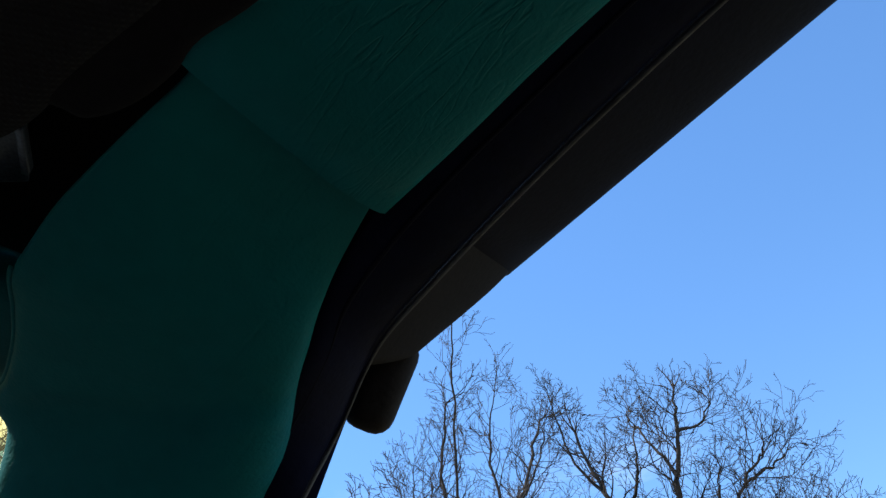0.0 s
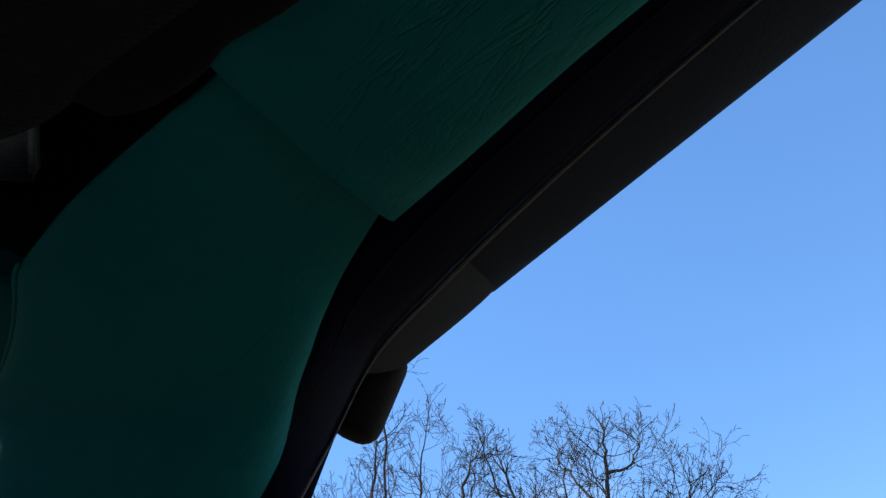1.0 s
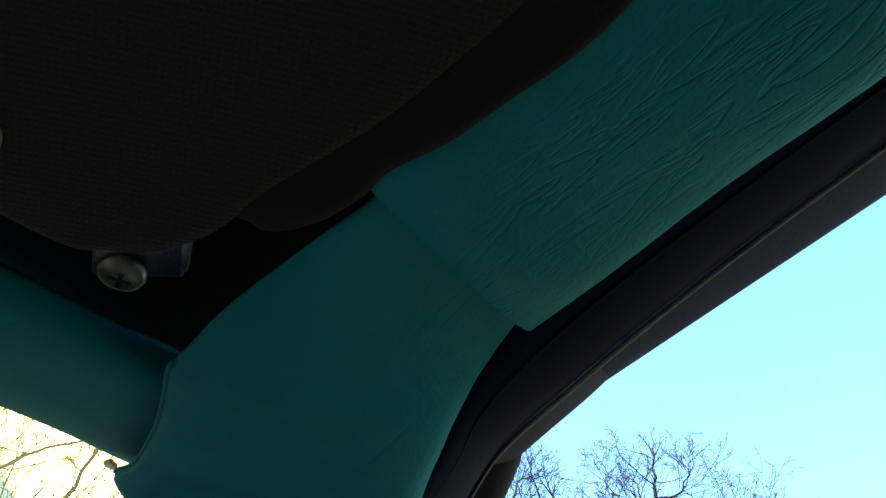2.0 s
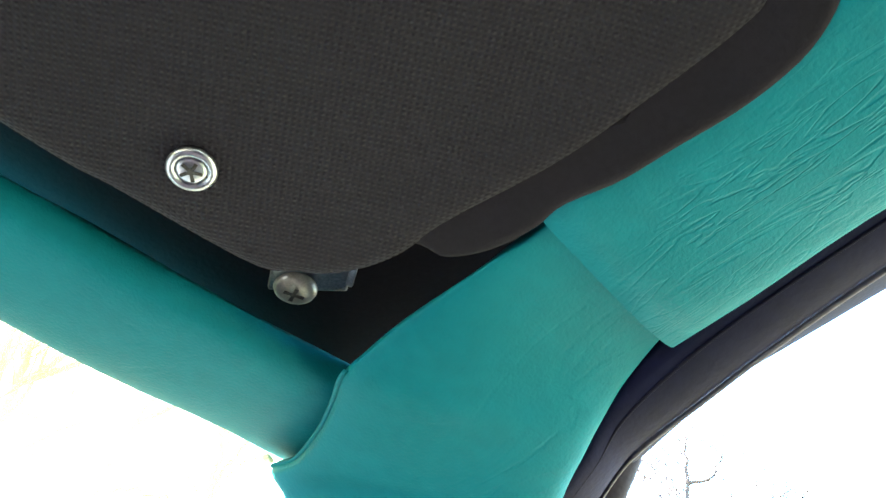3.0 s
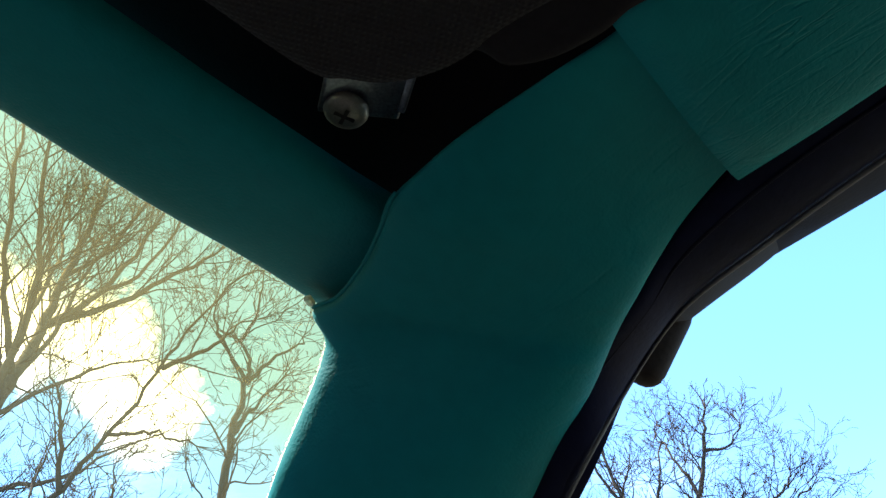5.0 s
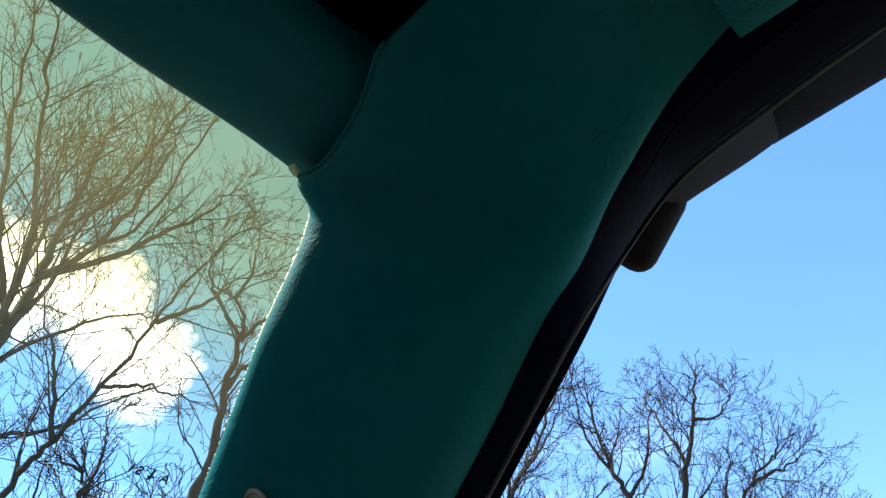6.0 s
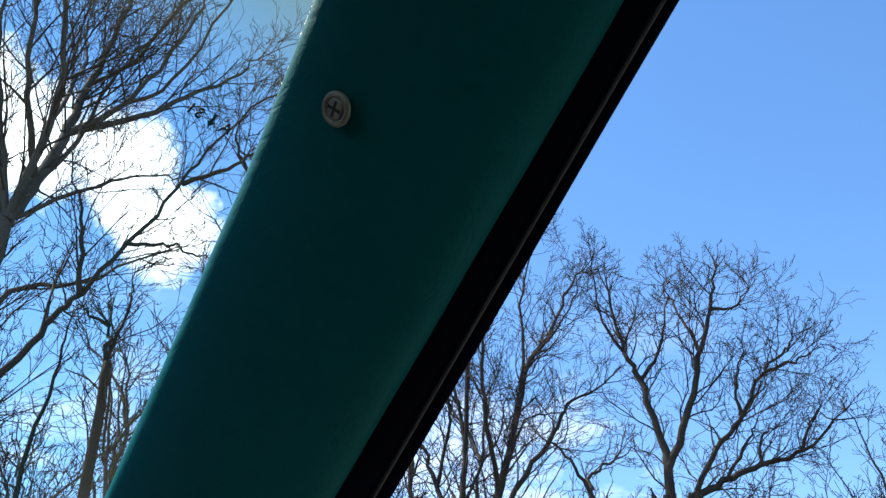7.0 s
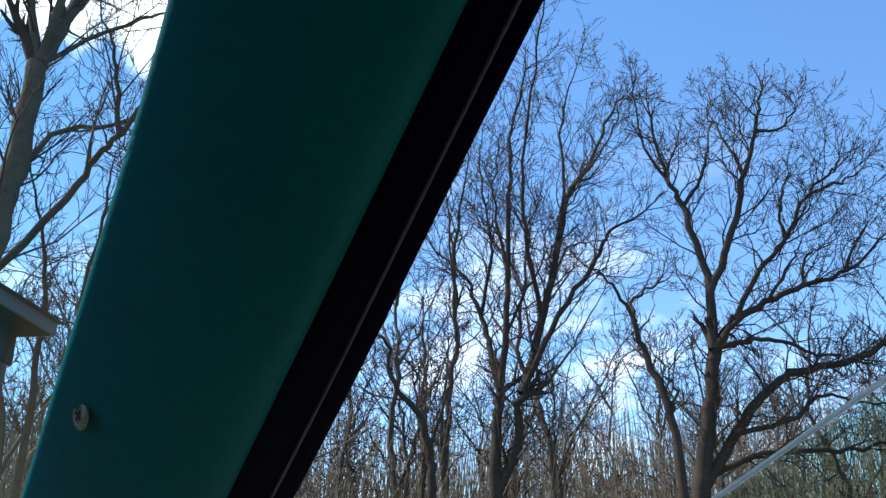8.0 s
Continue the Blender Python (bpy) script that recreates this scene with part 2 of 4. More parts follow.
grass = material("dormant_grass", (0.135, 0.125, 0.080), 0.95, vary=0.4, scale=0.5, fine=9, bump=0.6, bump_scale=25, spec=0.1)
# house siding and fascia: shade of the side away from the sun darkens the colours
siding = material("shaded_grey_siding", (0.060, 0.051, 0.052), 0.75, vary=0.12, scale=2, fine=30, bump=0.2, bump_scale=60)
fascia_mat = material("shaded_weathered_white", (0.075, 0.082, 0.095), 0.6, vary=0.12, scale=4, fine=40, bump=0.1, bump_scale=80)
soffit_mat = material("brown_soffit", (0.016, 0.0125, 0.013), 0.8, vary=0.15, scale=6)
shingle = material("asphalt_shingle", (0.07, 0.065, 0.065), 0.95, vary=0.3, scale=3, fine=60, bump=0.5, bump_scale=120)


# ---- mesh helpers ----
def mesh_of(name, verts, faces, mat, smooth=True):
    me = bpy.data.meshes.new(name)
    me.from_pydata([tuple(v) for v in verts], [], faces)
    me.materials.append(mat)
    bm = bmesh.new()
    bm.from_mesh(me)
    bmesh.ops.recalc_face_normals(bm, faces=bm.faces)
    bm.to_mesh(me)
    bm.free()
    if smooth:
        me.shade_smooth()
    me.update()
    return me


def part(name, me, parent, label="", m=None):
    ob = new(name, me)
    ob.parent = parent
    if m is not None:
        ob.matrix_basis = m
    if label:
        ob["label"] = label
    return ob


def from_bm(name, bm, mat, smooth=True):
    me = bpy.data.meshes.new(name)
    bmesh.ops.recalc_face_normals(bm, faces=bm.faces)
    bm.to_mesh(me)
    bm.free()
    me.materials.append(mat)
    if smooth:
        me.shade_smooth()
    return me


def spline(pts, count):
    """Catmull-Rom through pts, evenly resampled by index."""
    p = np.array(pts, float)
    p = np.vstack([2 * p[0] - p[1], p, 2 * p[-1] - p[-2]])
    out = []
    for s in np.linspace(0, len(p) - 3 - 1e-9, count):
        i, t = int(s), s - int(s)
        a, b, c, d = p[i:i + 4]
        out.append(0.5 * (2 * b + (c - a) * t + (2 * a - 5 * b + 4 * c - d) * t * t + (3 * b - a - 3 * c + d) * t ** 3))
    return np.array(out)


def loft(name, loops, mat, smooth=True):
    """A closed solid skin through closed loops of equal length, capped at both ends."""
    k = len(loops[0])
    verts = [v for lp in loops for v in lp]
    faces = []
    for i in range(len(loops) - 1):
        for j in range(k):
            a, b = i * k + j, i * k + (j + 1) % k
            faces.append((a, b, b + k, a + k))
    faces.append(tuple(range(k))[::-1])
    faces.append(tuple(range(len(verts) - k, len(verts))))
    return mesh_of(name, verts, faces, mat, smooth)


def padded(name, left, right, inward, bulge, back, mat, count=70, seg=16, power=0.55, rough=0.0, taper=0.25, seed=0, setback=0.75, ease=0, far_power=None):
    """A padded cover: a rounded skin spanning two edge lines, bulging inward, with its sides turned back."""
    lf, rt = spline(left, count), spline(right, count)
    if ease:
        wide = np.vstack([rt[:1].repeat(ease, 0), rt, rt[-1:].repeat(ease, 0)])
        soft = np.stack([wide[i:i + 2 * ease + 1].mean(0) for i in range(count)])
        rt[ease:-ease] = soft[ease:-ease]
    loops = []
    for i in range(count):
        n = np.array(inward[i] if isinstance(inward, np.ndarray) and inward.ndim == 2 else inward, float)
        mid, half = (lf[i] + rt[i]) / 2, (rt[i] - lf[i]) / 2
        n = n - half * (n @ half) / (half @ half)
        n /= np.linalg.norm(n)
        swell = bulge(i / (count - 1)) if callable(bulge) else bulge
        mid = mid - n * swell * (setback)
        lp = []
        for j in range(seg + 1):
            th = math.pi * j / seg
            lp.append(mid - half * math.cos(th) + n * swell * max(0.0, math.sin(th)) ** (power if j < seg / 2 else far_power or power))
        lp.append(mid + half * (1 - taper) - n * back)
        lp.append(mid - half * (1 - taper) - n * back)
        if rough:
            lp = [q + n * rough * noise.noise(Vector(q * 26) + Vector((seed, 0, 0))) for q in lp]
        loops.append(lp)
    return loft(name, loops, mat)


def turned(name, profile, mat, seg=32):
    """A solid of revolution about z from (radius, height) pairs."""
    bm = bmesh.new()
    rings = []
    for r, z in profile:
        rings.append([bm.verts.new((r * math.cos(2 * math.pi * k / seg), r * math.sin(2 * math.pi * k / seg), z)) for k in range(seg)] if r > 1e-6
                     else [bm.verts.new((0, 0, z))])
    for a, b in zip(rings, rings[1:]):
        for k in range(seg):
            va, vb = a[k % len(a)], b[k % len(b)]
            vc, vd = b[(k + 1) % len(b)], a[(k + 1) % len(a)]
            loop = []
            for v in (va, vb, vc, vd):
                if v not in loop:
                    loop.append(v)
            if len(loop) > 2:
                bm.faces.new(loop)
    return from_bm(name, bm, mat)


def block(name, size, mat, bevel=0.002, segments=2):
    bm = bmesh.new()
    bmesh.ops.create_cube(bm, size=1)
    bmesh.ops.scale(bm, vec=size, verts=bm.verts)
    if bevel:
        bmesh.ops.bevel(bm, geom=bm.edges[:], offset=bevel, segments=segments, affect="EDGES", profile=0.6)
    return from_bm(name, bm, mat, False)


def facing(p, n, spin=0.0):
    """A pose at p whose z axis points along n."""
    q = Vector(n).normalized().to_track_quat("Z", "Y")
    return Matrix.Translation(p) @ q.to_matrix().to_4x4() @ Matrix.Rotation(radians(spin), 4, "Z")


# ---- ground ----
bm = bmesh.new()
bmesh.ops.create_grid(bm, x_segments=60, y_segments=60, size=2500)
for v in bm.verts:
    v.co.x, v.co.y = (math.copysign(abs(c / 2500) ** 2.2 * 2500, c) for c in v.co.xy)
    if v.co.length > 12:
        v.co.z = 0.5 * noise.noise(v.co * 0.02)
ground = new("ground", from_bm("ground", bm, grass))
tagged(ground, "rough dormant grass lawn under bare trees", "ground", kind="structure")

# ---- the car: x to its right, y forward, z up ----
car = new("car")
car.matrix_basis = pose(0, 0, 0, 0, 0, 49.5)
tagged(car, "teal-trimmed open-sided car cabin with black headlining and raked windscreen", "car")
IN = (-0.5535, -0.2594, -0.7914)          # from the pillar into the cabin
DL, DR = np.array((0.133, 0.41, -0.228)), np.array((0.129, 0.398, -0.22))
L0, R0 = np.array((0.148, 0.1855, 1.168)), np.array((0.1992, 0.1238, 1.152))

# windscreen pillar cover: runs from under the roof rail sleeve round the corner and down to the dash
left = [(0.1255, 0.0360, 1.1965), (0.1263, 0.0481, 1.1955), (0.1243, 0.0651, 1.1945), (0.1225, 0.0826, 1.1930), (0.1216, 0.0978, 1.1920), (0.1226, 0.1114, 1.1920), (0.1244, 0.1234, 1.1922),
        (0.1313, 0.1351, 1.1928), (0.1386, 0.1491, 1.1934), (0.1458, 0.1681, 1.1955), (0.1493, 0.1842, 1.2010), (0.1564, 0.1860, 1.1958), (0.1579, 0.1886, 1.1911), (0.1587, 0.1954, 1.1818),
        (0.1626, 0.2154, 1.1652), (0.1698, 0.2348, 1.1534), (0.1794, 0.2623, 1.1369), (0.1960, 0.3105, 1.1093), (0.2358, 0.4336, 1.0409), (0.2865, 0.6005, 0.9505), (0.3372, 0.7674, 0.8600)]
right = [(0.1785, 0.0400, 1.1890), (0.1808, 0.0517, 1.1874), (0.1831, 0.0614, 1.1857), (0.1845, 0.0700, 1.1835), (0.1858, 0.0758, 1.1810), (0.1872, 0.0805, 1.1790), (0.1887, 0.0852, 1.1770),
         (0.1911, 0.0898, 1.1755), (0.1930, 0.0939, 1.1738), (0.1953, 0.0994, 1.1715), (0.1983, 0.1052, 1.1690), (0.2002, 0.1092, 1.1672), (0.2026, 0.1136, 1.1655), (0.2055, 0.1193, 1.1630)]
R1 = R0 - 0.0126 * np.array(IN) + 0.0028 * (R0 - L0) / np.linalg.norm(R0 - L0)
right += [tuple(R1 + k * DR) for k in (0.04, 0.09, 0.16, 0.3, 0.6, 1.0, 1.6)]
pillar = part("pillar_cover", padded("pillar_cover", left, right, IN, lambda s: 0.0012 + 0.0163 * min(1.0, max(0.0, (s - 0.06) / 0.5)), 0.022, teal_vinyl, count=150, seg=26, power=0.62, rough=0.0016, taper=0.45, setback=0.0, ease=5, far_power=0.68), car,
              "teal padded vinyl windscreen pillar cover")

# rolled edge of the cover where it laps over the header
rim = []
for a in range(43, 75):
    c = pillar.data.vertices[a * 29 + 1]
    out = (c.co - pillar.data.vertices[a * 29 + 3].co).normalized()
    up = c.normal
    middle = c.co + up * 0.0002 + out * 0.0003
    rim.append([np.array(middle + (out * math.cos(t) + up * math.sin(t)) * 0.00075) for t in (2 * math.pi * k / 8 for k in range(8))])
part("rolled_edge", loft("rolled_edge", rim, teal_vinyl), pillar, "rolled teal vinyl edge")

# torn edge of the cover: pale crumpled film and foam bared along its glass side, widest at the top, thinning out downwards
rng = np.random.default_rng(3)
skin, per = pillar.data, 29


def on_cover(a, c):
    """The place and normal of the cover at row a and column c, both between grid lines."""
    i, j = int(a), int(c)
    f, g = a - i, c - j
    w = [skin.vertices[(i + di) * per + j + dj] for di in (0, 1) for dj in (0, 1)]
    k = ((1 - f) * (1 - g), (1 - f) * g, f * (1 - g), f * g)
    return sum((v.co * q for v, q in zip(w, k)), Vector()), sum((v.normal * q for v, q in zip(w, k)), Vector()).normalized()


torn = bmesh.new()
prev = None
for i in range(86 * 5, 126 * 5):
    fade = (i / 5 - 86) / 40
    edge, up = on_cover(i / 5, 0.0)
    inner, _ = on_cover(i / 5, 1.0)
    lap, over = on_cover(i / 5, 0.4 + (0.5 + abs(rng.normal(0, 0.8))) * max(0.0, 1 - 1.5 * fade))
    ragged = (edge - inner).normalized() * (0.0021 * max(0.0, 1 - 1.6 * fade) * rng.uniform(0.55, 1.15) + 0.0002)
    row = [torn.verts.new(edge + ragged + up * rng.normal(0, 0.0002)), torn.verts.new(lap + over * 0.0003)]
    if prev and rng.random() < 1.0 - 0.6 * fade:
        torn.faces.new((prev[0], prev[1], row[1], row[0]))
    prev = row
for _ in range(240):
    fade = rng.random() ** 1.4
    a = 86.3 + 34 * fade
    c = (1.7 * (1 - fade) + 0.4) * rng.random() ** 1.5
    p, up = on_cover(a, c)
    p += (on_cover(a, 0.0)[0] - on_cover(a, 1.0)[0]).normalized() * 0.0016 * (1 - fade) ** 2
    size = rng.uniform(0.00025, 0.0009) * (1.05 - 0.6 * fade)
    tilt = (up + Vector(rng.normal(0, 0.65, 3))).normalized()
    e = tilt.orthogonal().normalized()
    g = tilt.cross(e)
    turn0 = rng.uniform(0, 6.28)
    ring = [torn.verts.new(p + up * 0.0005 + (e * math.cos(turn0 + q) + g * math.sin(turn0 + q)) * size * rng.uniform(0.5, 1.5)) for q in (0, 1.3, 2.9, 4.4)]
    torn.faces.new(ring)
part("torn_edge", from_bm("torn_edge", torn, foam, False), pillar, "torn pale foam edge")
# small white block at the notch between header and pillar
part("white_chip", block("white_chip", (0.0042, 0.0026, 0.0018), foam, 0.0006), car, "small white chip", pose(0.1442, 0.1827, 1.1998, 0, 0, 25))

# windscreen header cover
hl, hr = [], []
for u in np.linspace(0.165, -1.25, 24):
    d = max(0.0, 0.15 - u)
    bow = d * (1 - d / 1.44)
    hl.append((u, 0.1270 + 0.13 * bow, 1.1970 + 0.21 * bow))
    hr.append((u, 0.1905 + 0.075 * bow, 1.2141 + 0.175 * bow))
header = part("header_cover", padded("header_cover", hl, hr, (0, -0.1, -1), 0.011, 0.012, teal_vinyl, count=90, rough=0.0012, power=0.52, seed=4, setback=0.0, taper=0.55), car,
              "teal padded vinyl windscreen header cover")

# roof rail sleeve over the pillar cover's end
sl = [(0.1215, y, 1.1985 + 0.03 * (0.05 - y)) for y in np.linspace(0.0465, -1.05, 14)]
sr = [(0.1845, y + 0.0035, 1.1877 + 0.042 * (0.05 - y)) for y in np.linspace(0.0465, -1.05, 14)]
sleeve = part("roof_rail_cover", padded("roof_rail_cover", sl, sr, (-0.45, 0, -0.9), 0.0062, 0.024, teal_creased, count=90, rough=0.0018, seed=9, power=0.45, setback=0.0, taper=0.35), car,
              "teal creased vinyl sleeve over the roof rail")

# door seal: wide rubber bulb outside the covers, from the rail round the corner and down the pillar
OFF, OFF1 = np.array((0.0120, 0.005, -0.010)), np.array((0.0150, -0.022, -0.003))
bl = [(0.182, -1.05, 1.236), (0.182, -0.45, 1.209), (0.182, -0.15, 1.1975), (0.182, -0.05, 1.1938), (0.182, 0.0, 1.1915), (0.1822, 0.035, 1.1890), (0.1828, 0.058, 1.1848), (0.1845, 0.076, 1.1785),
      (0.1885, 0.091, 1.1695), (0.1940, 0.108, 1.1605), tuple(R0), tuple(R0 + 0.06 * DR), tuple(R0 + 0.15 * DR), tuple(R0 + 0.3 * DR), tuple(R0 + 0.6 * DR), tuple(R0 + 1.0 * DR), tuple(R0 + 1.6 * DR)]
br = [(0.199, -1.05, 1.236), (0.203, -0.45, 1.2095), (0.2048, -0.15, 1.1965), (0.2062, -0.05, 1.1915), (0.2070, 0.0, 1.1880), (0.2074, 0.035, 1.1838), (0.2076, 0.060, 1.1795), (0.2088, 0.080, 1.1765),
      (0.2125, 0.0945, 1.1735), (0.2155, 0.1115, 1.1640)] + [tuple(R0 + k * DR + (OFF * (1 - min(k, 1)) + OFF1 * min(k, 1)) * (0.92 - 0.15 * min(k, 1) ** 0.6)) for k in (0.0, 0.06, 0.15, 0.3, 0.6, 1.0, 1.6)]
sunk = [0.0] * 6 + [0.0004, 0.0014, 0.0030, 0.0055, 0.0080, 0.0095, 0.0110, 0.0122, 0.0130, 0.0135, 0.0135]
UNDER = (L0 - R0) / np.linalg.norm(L0 - R0)
bl = [tuple(np.array(p) - np.array(IN) * d + UNDER * 2.2 * max(0.0, d - 0.0035)) for p, d in zip(bl, sunk)]
br = [tuple(np.array(p) - np.array(IN) * (min(d, 0.0035) + 0.6 * max(0.0, d - 0.0035))) for p, d in zip(br, sunk)]
seal = part("door_seal", padded("door_seal", bl, br, IN, 0.006, 0.02, rubber, count=110, taper=0.02, setback=0.6), car, "black rubber door seal")

# thin lip on the seal's outer edge, its highlight put into the grey, and the painted frame edge beyond it
lip_line = spline(br, 110)
part("seal_lip", loft("seal_lip", [[p + np.array(o) for o in ((-0.0005, 0, -0.0010), (0.0002, 0, -0.0014), (0.0005, 0, 0.0001), (-0.0003, 0, 0.0004))] for p in lip_line], rubber_lip), car, "thin rubber lip with painted highlight")
# shallow fold along the middle of the seal
fold = [0.66 * a + 0.34 * b + np.array(IN) * 0.0021 for a, b in zip(spline(bl, 110), lip_line)]
part("seal_fold", loft("seal_fold", [[p + np.array(o) for o in ((-0.0008, 0, -0.0002), (0.0, 0, -0.0007), (0.0008, 0, -0.0002), (0.0, 0, 0.0012))] for p in fold[:80]], rubber_worn), car, "low moulded fold")
fl = [tuple(np.array(p) + (-0.006, -0.002, 0.008)) for p in br[:10]] + [tuple(np.array(p) + UNDER * 0.008 - np.array(IN) * 0.0015) for p in br[10:]]
fr = [tuple(np.array(p) + (w, 0.001, 0.004)) for p, w in zip(br, [0.0010] * 7 + [0.0015, 0.0025, 0.0040])]
fr += [tuple(R0 + k * DR + OFF * (1 - min(k, 1)) + OFF1 * min(k, 1) - np.array(IN) * (0.0065 + 0.003 * min(k, 1)) + (0.0012 + 0.0034 * max(0.0, 1 - k / 0.25) + 0.0030 * min(k / 0.3, 1.0), 0.001, 0.0)) for k in (0.0, 0.06, 0.15, 0.3, 0.6, 1.0, 1.6)]
part("pillar_frame", padded("pillar_frame", fl, fr, IN, 0.001, 0.012, rubber, count=110, taper=0.05), car, "dark painted windscreen frame edge")

# outer glass run along the rail, its end step and the soft end block
ol = [(0.2040, y, 1.1985 + 0.03 * (0.07 - y)) for y in np.linspace(0.0716, -1.05, 10)]
orr = [(0.2662 + 0.060 * (y - 0.0727), y + 0.0011, 1.2171 + 0.004 * (y - 0.0727)) for y in np.linspace(0.0716, -1.05, 10)]
part("glass_run", padded("glass_run", ol, orr, (-0.3, 0, -0.95), 0.004, 0.008, rubber_worn, count=40), car, "black rubber glass run")
tl = [(0.2060, 0.055, 1.1990), (0.2090, 0.078, 1.1900), (0.2150, 0.1010, 1.1810)]
tr = [(0.2678, 0.058, 1.2230), (0.2620, 0.0765, 1.2130), (0.2432, 0.0985, 1.1940)]
part("glass_run_tail", padded("glass_run_tail", tl, tr, (-0.3, 0, -0.95), 0.004, 0.01, rubber_tail, count=20), car, "worn black rubber strip")

# soft end block: a rounded tongue of rubber
bm = bmesh.new()
bmesh.ops.create_cube(bm, size=1)
bmesh.ops.scale(bm, vec=(0.0168, 0.0325, 0.014), verts=bm.verts)
bmesh.ops.bevel(bm, geom=bm.edges[:], offset=0.0062, segments=4, affect="EDGES", profile=0.5)
axis = Vector((-0.0027, 0.0206, -0.0240)).normalized()
face = Vector(IN)
side = axis.cross(face).normalized()
turn = Matrix((side, axis, side.cross(axis))).transposed().to_4x4()
part("seal_end_block", from_bm("seal_end_block", bm, rubber_pad), car, "worn black rubber end block", Matrix.Translation((0.2388, 0.1132, 1.1907)) @ turn)


# roof lining panel: cloth on a board with a rounded front corner, and a folded lip along its side
def slab(name, outline, z, thick, mat, edge=0.006):
    """A board with the given outline, its lower edge rounded; it droops towards the side and rises a little to the rear."""
    ring = np.array(outline)
    along = np.roll(ring, -1, axis=0) - np.roll(ring, 1, axis=0)
    normal = np.stack([-along[:, 1], along[:, 0]], 1) / (np.linalg.norm(along, axis=1)[:, None] + 1e-9)
    if np.sum(normal * (ring.mean(0) - ring)) < 0:
        normal = -normal
    loops = []
    for inset, dz in ((0, thick), (0, edge), (edge * 0.3, edge * 0.35), (edge, 0.0), (edge * 1.5, -0.0003)):
        flat = ring + normal * inset
        loops.append([Vector((x, y, z + dz + 0.03 * (0.098 - y) - 0.16 * (x - 0.054) - 5.0 * max(0.0, x - 0.085) ** 2)) for x, y in flat])
    verts = [v for lp in loops for v in lp]
    k, faces = len(ring), []
    for i in range(len(loops) - 1):
        for j in range(k):
            a, b = i * k + j, i * k + (j + 1) % k
            faces.append((a, b, b + k, a + k))
    centre = np.mean(ring, 0)
    for m in range(1, 7):
        for p in loops[4]:
            x, y = np.array(p.xy) + (centre - np.array(p.xy)) * m / 6
            verts.append(Vector((x, y, z - 0.0003 + 0.03 * (0.098 - y) - 0.16 * (x - 0.054) - 5.0 * max(0.0, x - 0.085) ** 2)))
    for i in range(len(loops) - 1, len(loops) + 5):
        for j in range(k):
            a, b = i * k + j, i * k + (j + 1) % k
            faces.append((a, b, b + k, a + k))
    faces.append(tuple(range(k))[::-1])
    return mesh_of(name, verts, faces, mat)


end = [(-0.12, 0.1235), (0.0162, 0.1213), (0.0450, 0.1187), (0.0839, 0.1146), (0.0940, 0.1082), (0.1023, 0.0996), (0.1084, 0.0843), (0.1100, 0.0651), (0.1153, 0.0326), (0.1166, 0.0004), (0.1165, -0.0192), (0.1145, -0.0278),
       (0.1050, -0.0440), (0.0840, -0.0590), (0.0500, -0.0680), (-0.12, -0.0760)]
panel = part("visor_board", slab("visor_board", [tuple(p) for p in spline(end, 64)] + [(-0.30, -0.0790), (-0.31, -0.067), (-0.31, 0.106), (-0.30, 0.1240)], 1.2083, 0.010, fabric, 0.004), car,
             "black woven cloth visor board")
hem = [(0.0800, 0.0950), (0.0980, 0.0860), (0.1095, 0.0768), (0.1164, 0.0736), (0.1216, 0.0627), (0.1238, 0.0494), (0.1235, 0.0399), (0.1267, 0.0251), (0.1280, 0.0095), (0.1295, -0.0079), (0.1286, -0.0246), (0.1246, -0.0360), (0.1200, -0.0406), (0.1130, -0.0480), (0.0990, -0.0600), (0.0850, -0.0660)]
part("visor_backing", slab("visor_backing", [tuple(p) for p in spline(hem, 60)], 1.2098, 0.006, lining, 0.0022), car, "black felt backing edge")


def crowned(name, x0, x1, y0, y1, z, thick, mat):
    """A roof panel that rises towards the middle of the car."""
    bm = bmesh.new()
    bmesh.ops.create_grid(bm, x_segments=24, y_segments=4, size=1)
    for v in bm.verts:
        x, y = x0 + (x1 - x0) * (v.co.x + 1) / 2, y0 + (y1 - y0) * (v.co.y + 1) / 2
        d = max(0.0, 0.15 - x)
        v.co = (x, y, z + 0.21 * d * (1 - min(d, 1.44) / 1.44))
    top = bmesh.ops.extrude_face_region(bm, geom=bm.faces[:])["geom"]
    for v in top:
        if isinstance(v, bmesh.types.BMVert):
            v.co.z += thick
    return from_bm(name, bm, mat, False)


part("roof_underside", crowned("roof_underside", -1.32, 0.18, -1.19, 0.165, 1.2225, 0.012, lining), car, "black roof panel")
part("roof_shell", crowned("roof_shell", -1.36, 0.22, -1.255, 0.175, 1.2365, 0.03, paint), car, "dark green roof")


# screws
def cross_slot(name, size, mat, points=4):
    """The recess of a cross-head screw: narrow wings with a tapered middle, its shade drawn by a dark colour."""
    bm = bmesh.new()
    ring = []
    for k in range(points * 4):
        a = 2 * math.pi * k / (points * 4)
        r = size if k % 4 in (0, 1) else size * 0.30
        ring.append(bm.verts.new((r * math.cos(a - math.pi / (points * 4)), r * math.sin(a - math.pi / (points * 4)), 0.0)))
    tip = bm.verts.new((0, 0, -size * 0.8))
    for a, b in zip(ring, ring[1:] + ring[:1]):
        bm.faces.new((a, b, tip))
    bm.faces.new(ring)
    return from_bm(name, bm, mat, False)


